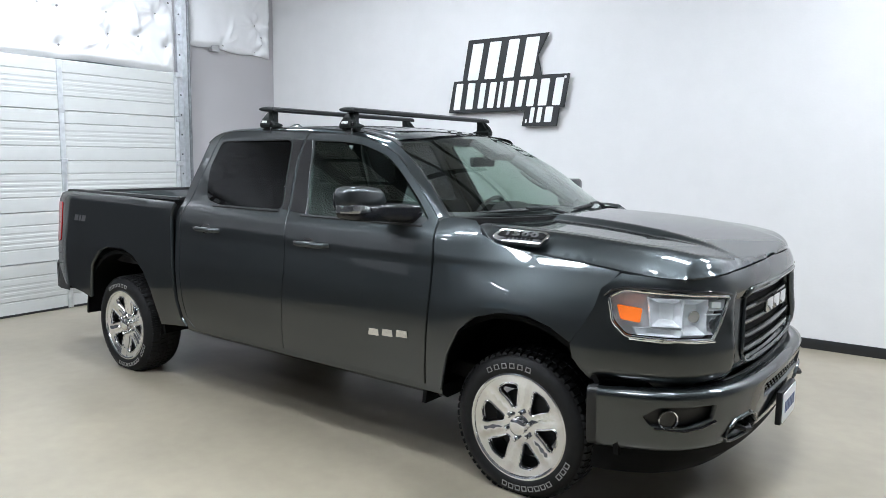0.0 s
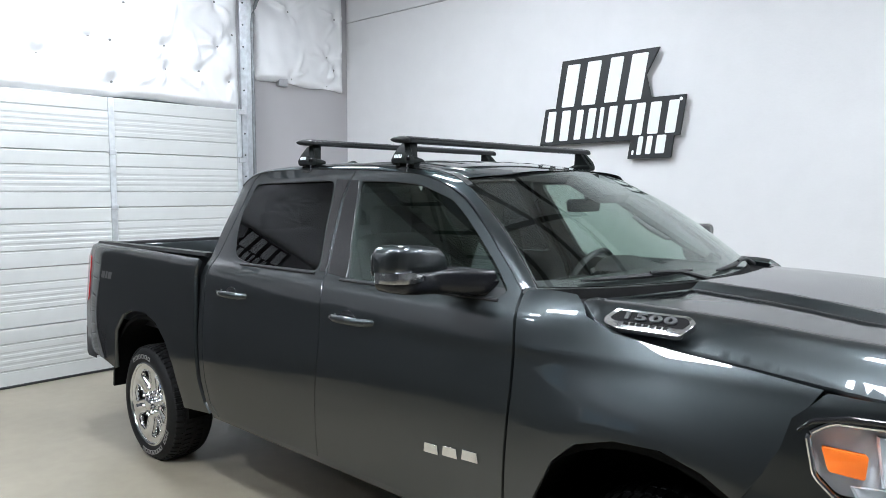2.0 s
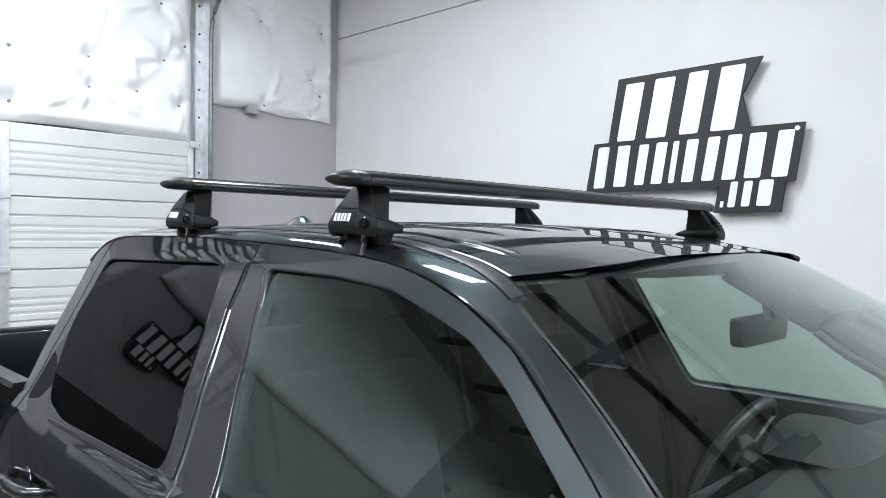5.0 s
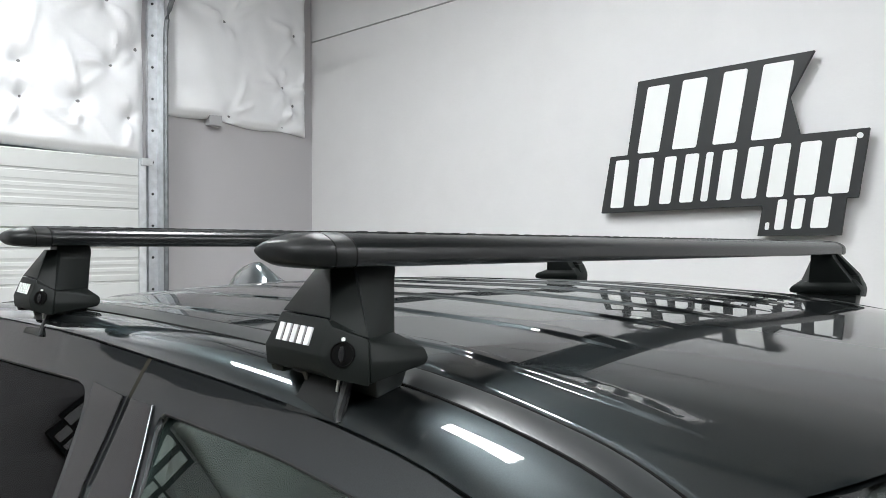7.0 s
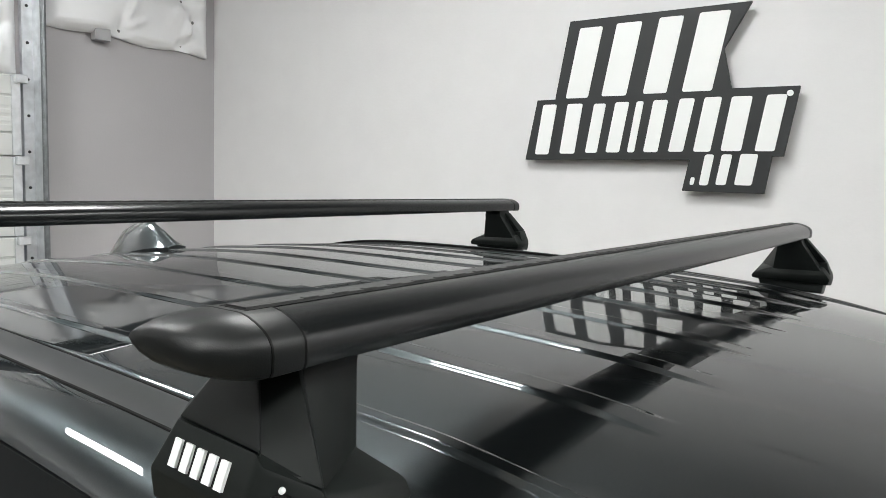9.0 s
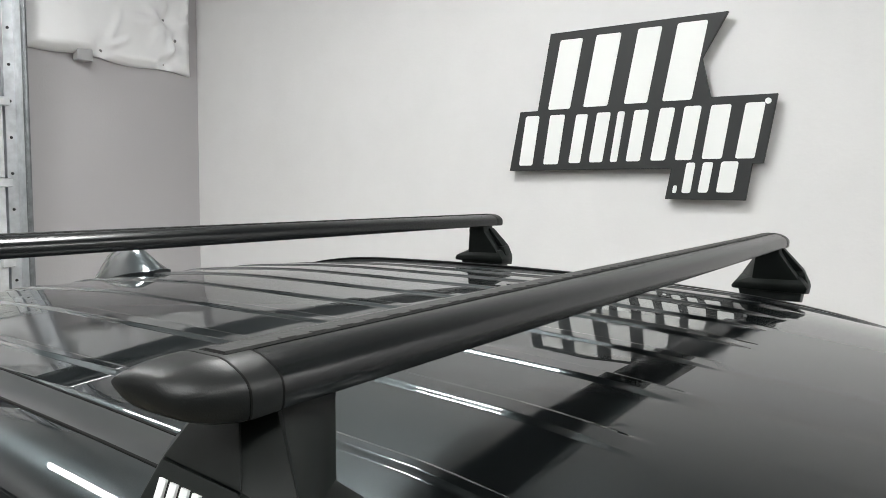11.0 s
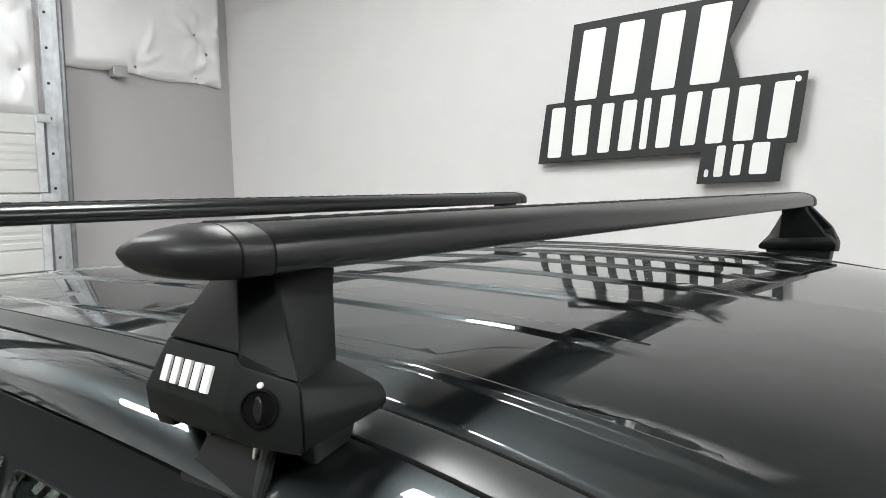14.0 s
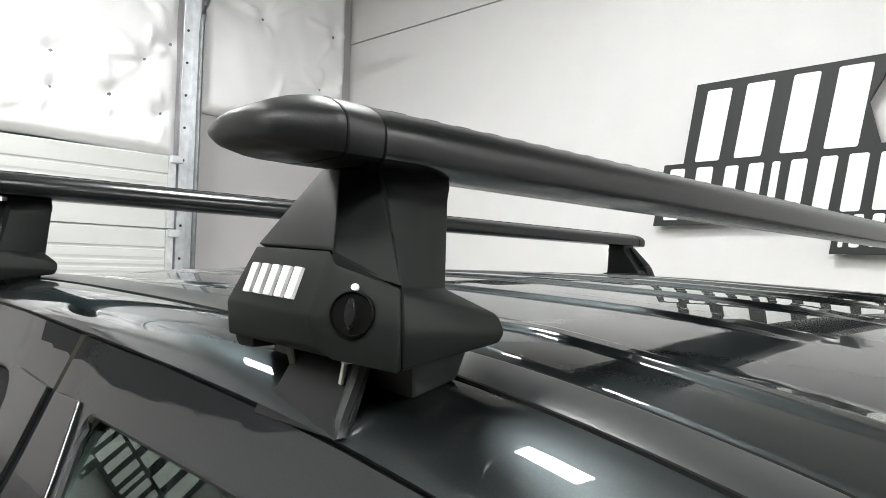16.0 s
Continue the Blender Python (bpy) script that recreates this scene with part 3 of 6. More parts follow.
body_w = smooth_curve([(0.20, 1.03), (0.35, 1.075), (0.50, 1.112), (0.66, 1.128), (0.80, 1.132), (0.95, 1.124), (1.08, 1.105), (1.20, 1.085), (1.28, 1.074), (1.33, 1.062), (1.36, 1.048),
                       (1.38, 1.033), (1.395, 1.0195), (1.60, 0.915), (1.80, 0.817), (1.865, 0.789), (1.90, 0.779), (1.93, 0.775), (1.96, 0.764)])
bed_w = smooth_curve([(0.20, 1.03), (0.35, 1.075), (0.50, 1.112), (0.66, 1.128), (0.80, 1.132), (0.95, 1.126), (1.08, 1.110), (1.20, 1.096), (1.30, 1.084), (1.37, 1.072), (1.40, 1.060), (1.42, 1.035), (1.43, 1.00)])
HUB_F, HUB_R, HUB_Z = 0.042, -3.628, 0.372


def bump_at(x, z, cx, r):
    """The soft lip that a wing carries round its wheel."""
    d = math.hypot(x - cx, (z - HUB_Z) * 0.95)
    return 0.008 * math.exp(-((d - r) / 0.11) ** 2)


def ease(t):
    """A soft step from 0 to 1."""
    t = min(1.0, max(0.0, t))
    return t * t * (3 - 2 * t)


def shoulder(z):
    """How far the wing leans in towards the bonnet, more and more towards its top."""
    return 0.93 * (min(1.34, max(1.0, z)) - 1.0) ** 2


def cab_skin(x, z):
    w = body_w(z) + 0.004 * math.exp(-((z - 1.235) / 0.03) ** 2)
    w += bump_at(x, z, HUB_F, 0.62) * ease((x + 0.62) / 0.40)
    if x > -0.45 and z > 0.96:
        w -= shoulder(z) * ease((x + 0.45) / 0.55)
    if x > -0.53 and z > 1.38:
        w -= 0.035 * ((z - 1.38) / 0.08) ** 2 * min(1, (x + 0.53) / 0.06)
    if x > 0.10:
        w -= 0.13 * (x - 0.10) ** 2.2
    if x < -2.60:
        w -= 0.16 * (-2.60 - x) ** 2
    return Vector((x, -w, z))


def glass_skin(x, z):
    """Side glass: it leans in more towards its top."""
    return Vector((x, -(1.006 - 0.497 * (z - 1.40) - 0.225 * ((z - 1.6325) ** 2 - 0.054)), z))


def bed_skin(x, z):
    w = bed_w(z) + 0.30 * bump_at(x, z, HUB_R, 0.62)
    if x < -4.2:
        w -= 0.35 * (-4.2 - x) ** 3
    return Vector((x, -w, z))


REAR_DOOR = [(-2.62, 0.505), (-2.70, 0.57), (-2.745, 0.70), (-2.775, 0.89), (-2.805, 1.116), (-2.825, 1.304), (-2.80, 1.42), (-2.765, 1.62), (-2.742, 1.80), (-2.712, 1.880), (-2.655, 1.914), (-2.56, 1.927), (-2.30, 1.930), (-2.10, 1.929), (-1.95, 1.926),
             (-1.764, 1.918), (-1.797, 1.866), (-1.806, 1.76), (-1.768, 1.60), (-1.748, 1.52), (-1.717, 1.409), (-1.690, 1.316), (-1.662, 1.03), (-1.668, 0.732), (-1.672, 0.515)]
REAR_GLASS = rounded([(-2.705, 1.66), (-2.690, 1.858), (-1.922, 1.870), (-1.865, 1.65), (-1.785, 1.408), (-2.44, 1.405), (-2.60, 1.432), (-2.655, 1.53)], 0.05)
FRONT_DOOR = [(-1.662, 0.515), (-1.658, 0.732), (-1.652, 1.03), (-1.680, 1.316), (-1.707, 1.409), (-1.738, 1.52), (-1.758, 1.60), (-1.796, 1.76), (-1.787, 1.866), (-1.754, 1.9175), (-1.58, 1.910), (-1.457, 1.902), (-1.373, 1.895), (-1.30, 1.887), (-1.255, 1.880), (-1.169, 1.859), (-1.071, 1.827), (-0.939, 1.765),
              (-0.753, 1.630), (-0.58, 1.486), (-0.512, 1.425), (-0.498, 1.32), (-0.487, 1.218), (-0.484, 1.06), (-0.490, 0.846), (-0.508, 0.515)]
FRONT_GLASS = rounded([(-1.706, 1.863), (-1.45, 1.857), (-1.33, 1.847), (-1.25, 1.838), (-1.11, 1.798), (-1.022, 1.770), (-0.92, 1.707), (-0.80, 1.618), (-0.70, 1.538), (-0.572, 1.424), (-0.60, 1.392), (-1.535, 1.392), (-1.62, 1.62)], 0.025)
ARCH_F = [(0.519, 0.571), (0.500, 0.662), (0.452, 0.789), (0.376, 0.890), (0.267, 0.960), (0.134, 0.995), (-0.033, 0.987), (-0.179, 0.942), (-0.272, 0.859), (-0.350, 0.711), (-0.392, 0.536), (-0.400, 0.50)]
ARCH_R = [(-3.060, 0.47), (-3.072, 0.538), (-3.153, 0.73), (-3.246, 0.861), (-3.388, 0.967), (-3.559, 1.013), (-3.773, 1.006), (-3.904, 0.959), (-4.016, 0.838), (-4.055, 0.654), (-4.075, 0.55)]
FENDER = [(-0.494, 0.505), (-0.476, 0.846), (-0.470, 1.06), (-0.473, 1.218), (-0.484, 1.32), (-0.497, 1.41), (-0.488, 1.430), (-0.44, 1.437), (-0.36, 1.437), (-0.285, 1.430), (-0.245, 1.400), (-0.222, 1.366), (-0.115, 1.318), (0.095, 1.288), (0.356, 1.268),
          (0.56, 1.245), (0.515, 1.17), (0.488, 1.08), (0.375, 0.900)] + ARCH_F[4:]
BED = [(-2.918, 1.405), (-2.938, 1.304), (-2.908, 1.116), (-2.871, 0.89), (-2.843, 0.70), (-2.788, 0.555), (-2.733, 0.50)] + ARCH_R + [(-4.20, 0.58), (-4.50, 0.62), (-4.62, 0.80), (-4.63, 0.97), (-4.675, 1.28), (-4.685, 1.35), (-4.665, 1.405), (-4.61, 1.424), (-3.6, 1.418)]
CORNER = [(-2.70, 0.50), (-2.755, 0.555), (-2.808, 0.70), (-2.835, 0.89), (-2.872, 1.116), (-2.900, 1.304), (-2.885, 1.405), (-2.888, 1.53), (-2.862, 1.727), (-2.847, 1.825), (-2.835, 1.848), (-2.795, 1.880), (-2.72, 1.906), (-2.665, 1.919), (-2.722, 1.880), (-2.752, 1.80),
          (-2.775, 1.62), (-2.81, 1.42), (-2.835, 1.304), (-2.815, 1.116), (-2.785, 0.89), (-2.755, 0.70), (-2.71, 0.57), (-2.63, 0.50)]


def strip_bm(points, width, height):
    """A narrow flat moulding along points."""
    bm = bmesh.new()
    pts = [Vector(p) for p in points]
    rows = []
    for i, p in enumerate(pts):
        d = (pts[min(i + 1, len(pts) - 1)] - pts[max(i - 1, 0)]).normalized()
        a = d.cross(Vector((0, 0, 1))).normalized() * width / 2
        u = Vector((0, 0, height))
        rows.append([bm.verts.new(q) for q in (p - a, p - a * 0.8 + u, p + a * 0.8 + u, p + a)])
    for r, s in zip(rows, rows[1:]):
        for k in range(3):
            bm.faces.new((r[k], r[k + 1], s[k + 1], s[k]))
    return bm


def side_of_truck(flip):
    f = lambda p: (p[0], -p[1], p[2]) if flip else tuple(p)
    out = (0, -1, 0)
    rd = sheet("rear_door", REAR_DOOR, cab_skin, PAINT, truck, 0.045, [REAR_GLASS], 0.03, out, flip)
    sheet("window_pane", REAR_GLASS, glass_skin, PRIVACY, rd, 0.08, (), 0, out, flip, "dark privacy glass", back=0.004).visible_shadow = False
    fd = sheet("front_door", FRONT_DOOR, cab_skin, PAINT, truck, 0.045, [FRONT_GLASS], 0.03, out, flip)
    sheet("window_pane", FRONT_GLASS, glass_skin, TINT, fd, 0.08, (), 0, out, flip, "lightly tinted glass", back=0.004).visible_shadow = False
    # window surrounds, pillar covers, sail panel
    for door, loop in ((rd, REAR_GLASS), (fd, FRONT_GLASS)):
        pts = [f(cab_skin(*p) + Vector((0, 0.004, -0.002))) for p in resampled(loop, 0.05)]
        part("window_seal", tube_bm(pts + pts[:2], 0.0034, 6), MOULD, door, "black rubber window seal")
    sheet("pillar_cover", [(-1.725, 1.41), (-1.757, 1.52), (-1.777, 1.60), (-1.814, 1.76), (-1.806, 1.866), (-1.905, 1.872), (-1.848, 1.65), (-1.772, 1.412)], cab_skin, BLACK_GLOSS, rd, 0.05, (), 0.006, out, flip, "gloss black pillar cover", lift=0.003)
    sheet("pillar_cover", [(-1.698, 1.405), (-1.730, 1.52), (-1.750, 1.60), (-1.788, 1.76), (-1.780, 1.866), (-1.722, 1.866), (-1.632, 1.61), (-1.548, 1.395)], cab_skin, BLACK_GLOSS, fd, 0.05, (), 0.006, out, flip, "gloss black pillar cover", lift=0.003)
    sheet("sail_panel", rounded([(-0.80, 1.393), (-0.80, 1.600), (-0.69, 1.512), (-0.582, 1.419), (-0.605, 1.394)], 0.008), cab_skin, MOULD, fd, 0.05, (), 0.01, out, flip, "matt charcoal sail panel", lift=-0.003)
    for door, x0, x1, z in ((rd, -2.612, -2.352, 1.234), (fd, -1.563, -1.284, 1.217)):
        y = -body_w(z)
        pts = [(x0, y + 0.004, z), (x0 + 0.02, y - 0.032, z + 0.001), (x0 + 0.06, y - 0.046, z + 0.002), ((x0 + x1) / 2, y - 0.050, z + 0.003), (x1 - 0.06, y - 0.046, z + 0.002), (x1 - 0.02, y - 0.032, z + 0.001), (x1, y + 0.004, z)]
        part("door_handle", tube_bm([f(p) for p in pts], [0.013, 0.016, 0.0165, 0.0165, 0.0165, 0.016, 0.013], 12, 1.15), PAINT, door, "body coloured pull handle")
        cup = [(x0 + 0.05 + 0.055 * (1 - math.cos(a)), z + 0.004 + 0.034 * math.sin(a)) for a in [2 * math.pi * k / 20 for k in range(20)]]
        sheet("handle_cup", cup, cab_skin, BLACK_GLOSS, door, 0.03, (), 0.004, out, flip, "dark recess behind the handle", lift=0.002)
    # belt moulding
    part("belt_moulding", tube_bm([f(cab_skin(x, 1.398) + Vector((0, -0.002, 0))) for x in np.linspace(-2.50, -1.80, 12)], 0.007, 6), BLACK, rd, "black belt moulding")
    part("belt_moulding", tube_bm([f(cab_skin(x, 1.384) + Vector((0, -0.002, 0))) for x in np.linspace(-1.58, -0.60, 14)], 0.007, 6), BLACK, fd, "black belt moulding")
    sheet("door_jamb", [(-1.70, 0.52), (-1.69, 1.03), (-1.72, 1.32), (-1.79, 1.54), (-1.84, 1.76), (-1.84, 1.86), (-1.83, 1.932), (-1.69, 1.928), (-1.73, 1.86), (-1.755, 1.76), (-1.72, 1.54), (-1.65, 1.32), (-1.62, 1.03), (-1.63, 0.52)],
          cab_skin, DEEP, truck, 0.05, (), 0, out, flip, "black door jamb", lift=-0.018)
    sheet("cab_corner", CORNER, cab_skin, PAINT, truck, 0.04, (), 0.03, out, flip)
    # door badge: plain bright bars in place of the maker's name
    for k, (x0, x1) in enumerate(((-0.905, -0.825), (-0.800, -0.720), (-0.695, -0.612))):
        z = 0.758 + 0.010 * k
        sheet("badge_bar", [(x0, z - 0.020), (x1, z - 0.017), (x1 - 0.006, z + 0.022), (x0 + 0.006, z + 0.019)], cab_skin, ALLOY, fd, 0.03, (), 0.006, out, flip, "small silver badge bar", lift=0.006)
    # wing
    sheet("wing", FENDER, cab_skin, PAINT, truck, 0.035, (), 0.03, out, flip)
    # bed side
    bed = sheet("bed_side", BED, bed_skin, PAINT, truck, 0.045, (), 0.03, out, flip)
    part("rail_cap", loft_bm([[f((x, y, z)) for y, z in ((-1.008, 1.418), (-1.0, 1.436), (-0.945, 1.438), (-0.93, 1.42), (-0.93, 1.36), (-0.95, 1.36), (-0.96, 1.405))] for x in np.linspace(-4.60, -2.935, 12)]), BLACK, bed, "black bed rail cap")
    part("bed_wall", loft_bm([[f((x, y, z)) for y, z in ((-0.955, 1.37), (-0.90, 1.34), (-0.90, 0.86), (-0.955, 0.86))] for x in (-4.62, -2.95)]), BLACK, bed, "black sprayed bed liner")
    for k in range(9):
        x = -4.4 + 0.17 * k
        part("liner_rib", box_bm(Vector(f((x, -0.893, 1.12))), Vector((0.05, 0.02, 0.42)), 0.006, 1), BLACK, bed)
    for k, (x0, x1) in enumerate(((-4.33, -4.27), (-4.255, -4.225), (-4.21, -4.15))):
        sheet("decal_bar", [(x0, 1.185), (x1, 1.185), (x1 + 0.012, 1.235), (x0 + 0.012, 1.235)], bed_skin, DECAL, bed, 0.05, (), 0, out, flip, "faint silver decal bar", lift=0.002)
    sheet("tail_lamp", rounded([(-4.675, 1.33), (-4.585, 1.325), (-4.560, 1.00), (-4.625, 0.98)], 0.02), bed_skin, RED, truck, 0.03, (), 0.012, out, flip, "red tail lamp", lift=0.006)
    # rail from windscreen pillar over the doors to the rear of the cab
    dcurve = [(-0.512, 1.428), (-0.58, 1.489), (-0.753, 1.633), (-0.939, 1.768), (-1.071, 1.830), (-1.169, 1.862), (-1.28, 1.8855), (-1.45, 1.9035), (-1.75, 1.9195), (-2.10, 1.9305), (-2.50, 1.931), (-2.70, 1.914), (-2.80, 1.880), (-2.845, 1.845)]
    ecurve = [(-0.463, 0.972, 1.441), (-0.530, 0.940, 1.500), (-0.690, 0.868, 1.625), (-0.868, 0.797, 1.747), (-0.985, 0.755, 1.818), (-1.075, 0.730, 1.863), (-1.18, 0.712, 1.895), (-1.40, 0.709, 1.9305), (-1.75, 0.711, 1.950), (-2.10, 0.710, 1.956),
              (-2.50, 0.708, 1.951), (-2.70, 0.704, 1.933), (-2.81, 0.698, 1.908), (-2.862, 0.690, 1.880)]
    n = len(dcurve) - 1
    dx, dz = smooth_curve([(k, p[0]) for k, p in enumerate(dcurve)]), smooth_curve([(k, p[1]) for k, p in enumerate(dcurve)])
    ex, ey, ez = (smooth_curve([(k, p[i]) for k, p in enumerate(ecurve)]) for i in range(3))

    def rail(u, v):
        a = cab_skin(dx(u), dz(u)) + Vector((0, -0.001, 0.002))
        e = Vector((ex(u), -ey(u), ez(u)))
        c = Vector(((a.x + e.x) / 2 + 0.004, -(ey(u) + 0.80 * (-a.y - ey(u))), e.z + 0.001))
        c = c.lerp((a + e) / 2, 0.05)
        t = v
        return a * (1 - t) ** 2 + c * 2 * t * (1 - t) + e * t * t
    ver = []
    nu, nv = 96, 14
    for i in range(nu + 1):
        for j in range(nv + 1):
            ver.append(rail(n * i / nu, j / nv))
    fac = [(i * (nv + 1) + j, i * (nv + 1) + j + 1, (i + 1) * (nv + 1) + j + 1, (i + 1) * (nv + 1) + j) for i in range(nu) for j in range(nv)]
    ver = [Vector(f(p)) for p in ver]
    if (ver[fac[50][1]] - ver[fac[50][0]]).cross(ver[fac[50][3]] - ver[fac[50][0]]).y * (1 if flip else -1) < 0:
        fac = [q[::-1] for q in fac]
    mesh_object("roof_rail", ver, fac, PAINT, truck, "", 180)
    # drip groove and moulding between rail and roof skin
    us = np.linspace(4.3, n, 52)
    part("roof_ditch", strip_bm([f((ex(u), -(ey(u) - 0.020), ez(u) - 0.010)) for u in us], 0.056, 0.003), BASE, truck, "dark roof ditch")
    # the moulding leans outward a little; dark seams run along both edges
    rows = [[f((ex(u), -(ey(u) - v), ez(u) + w)) for v, w in ((0.001, -0.009), (0.001, 0.0005), (0.006, 0.0020), (0.034, 0.0066), (0.038, 0.0062), (0.040, -0.009))] for u in us]
    part("ditch_moulding", loft_bm(rows), MOULD, truck, "satin charcoal roof moulding", 25)
    for v, w in ((0.0425, 0.0030), (-0.0010, -0.0012)):
        part("moulding_seam", tube_bm([f((ex(u), -(ey(u) - v), ez(u) + w)) for u in us], 0.0028, 6), DEEP, truck, "black moulding seam")
    part("door_seal", tube_bm([f((dx(u), -body_w(dz(u)) + 0.010, dz(u) + 0.000)) for u in np.linspace(0, n, 60)], 0.006, 6), BASE, truck, "black door seal")


ROOF_Z = smooth_curve([(-2.90, 1.890), (-2.80, 1.929), (-2.6, 1.960), (-2.2, 1.981), (-1.8, 1.982), (-1.4, 1.968), (-1.15, 1.945), (-1.0, 1.924), (-0.88, 1.903), (-0.80, 1.88)])
ROOF_WIDE = smooth_curve([(-2.9, 1.0), (-1.40, 1.0), (-1.18, 1.010), (-1.075, 1.045), (-0.985, 1.085), (-0.85, 1.10)])
BEADS = (0.0, 0.147, 0.294, 0.441)


def roof_z(x, y):
    z = ROOF_Z(x) - 0.030 * (abs(y) / 0.655) ** 2.5 - 0.033 * min(1, max(0, (x + 1.40) / 0.40)) * (abs(y) / 0.66) ** 3
    # the outer edge rolls down into the ditch
    z -= 0.005 * max(0.0, (abs(y) - 0.66 * ROOF_WIDE(x) + 0.010) / 0.010) ** 2
    fade = min(1, max(0, (-1.27 - x) / 0.06)) * min(1, max(0, (x + 2.78) / 0.08))
    for c in BEADS:
        d = abs(abs(y) - c)
        z += 0.0034 * fade * min(1, max(0, (0.0215 - d) / 0.008))
    # narrow raised bead beside the ditch
    d = abs(abs(y) - 0.592)
    end = min(1, max(0, (-1.10 - x) / 0.10)) * min(1, max(0, (x + 2.78) / 0.08))
    z += 0.0034 * end * min(1, max(0, (0.012 - d) / 0.006))
    return z


def roof_front(y):
    """Front edge of the roof: a shallow arc that sweeps back towards its corners."""
    d = max(0.0, abs(y) - 0.47)
    return -1.005 + 0.090 * (1 - (y / 0.66) ** 2) - 0.20 * d - 0.65 * d * d


def build_roof():
    ys = sorted({round(s * (c + o), 4) for c in BEADS for o in (-0.023, -0.0215, -0.019, -0.0165, -0.0135, -0.012, 0, 0.012, 0.0135, 0.0165, 0.019, 0.0215, 0.023) for s in (1, -1)}
                | {round(s * (0.592 + o), 4) for o in (-0.0135, -0.012, -0.009, -0.006, -0.0045, 0.0, 0.0045, 0.006, 0.009, 0.012, 0.0135) for s in (1, -1)}
                | {round(v, 4) for v in [*np.linspace(-0.66, 0.66, 27), *(g * q for q in (0.650, 0.6525, 0.655, 0.6575) for g in (1, -1))] if abs(abs(v) - 0.592) > 0.015 and min(abs(abs(v) - c) for c in BEADS) > 0.025})
    back = lambda y: -2.885 + 0.03 * (abs(y) / 0.65) ** 3
    ts = sorted(set(np.linspace(0, 1, 70)) | {0.045, 0.055, 0.065, 0.075})
    ver = []
    for t in ts:
        for y in ys:
            x = back(y) + (roof_front(y) - back(y)) * t
            q = y * (1 + (ROOF_WIDE(x) - 1) * (abs(y) / 0.66) ** 4)
            ver.append(Vector((x, q, roof_z(x, q))))
    m = len(ys)
    fac = [(i * m + j, (i + 1) * m + j, (i + 1) * m + j + 1, i * m + j + 1) for i in range(len(ts) - 1) for j in range(m - 1)]
    k = len(ver)
    ver += [Vector((v.x, v.y, v.z - 0.006)) for v in ver]
    fac += [tuple(k + q for q in f[::-1]) for f in fac]
    e = 0.0008
    up = [Vector((-(roof_z(v.x + e, v.y) - roof_z(v.x - e, v.y)) / (2 * e), -(roof_z(v.x, v.y + e) - roof_z(v.x, v.y - e)) / (2 * e), 1)).normalized() for v in ver[:k]]
    mesh_object("roof", ver, fac, PAINT, truck, "", 180, up + [-q for q in up])
    part("headliner", loft_bm([[(x, 0.60 * math.cos(a), z + 0.02 * math.sin(a)) for a in [2 * math.pi * q / 16 for q in range(16)]] for x, z in ((-2.75, 1.86), (-1.2, 1.90), (-1.0, 1.87))]), CLOTH, truck, "dark headliner")
    # fin of the aerial
    fin = []
    for t in np.linspace(0, 1, 9):
        x = -2.625 - 0.255 * t
        w, h = 0.050 * math.sin(math.pi * min(1, 0.10 + t * 0.66)) ** 0.6, 0.078 * smooth_curve([(0, 0.05), (0.25, 0.60), (0.42, 0.93), (0.6, 1.0), (0.9, 1.0), (1, 0.82)])(t)
        z = roof_z(x, 0) + 0.004
        fin.append([(x, w * math.cos(a) * (1 - 0.55 * max(0, math.sin(a))), z + h * max(0, math.sin(a)) - 0.008 * (math.sin(a) < 0)) for a in [2 * math.pi * q / 16 for q in range(16)]])
    part("aerial_fin", loft_bm(fin), PAINT, truck, "body coloured aerial fin", 50)


def screen(u, v):
    """Windscreen: u from -1 to 1 across, v from 0 at the cowl to 1 at the roof."""
    b = Vector((-0.463 + 0.298 * (1 - u * u), 0.966 * u, 1.440 - 0.012 * (1 - u * u)))
    t = Vector((-1.065 + 0.148 * (1 - u * u), 0.724 * u, 1.857 + 0.053 * (1 - u * u)))
    p = b.lerp(t, v)
    k = 0.030 * math.sin(math.pi * v)
    c = u ** 6 * max(0.0, v) ** 8
    return p + Vector((0.6 * k - 0.045 * c, 0, 0.8 * k + 0.010 * c))


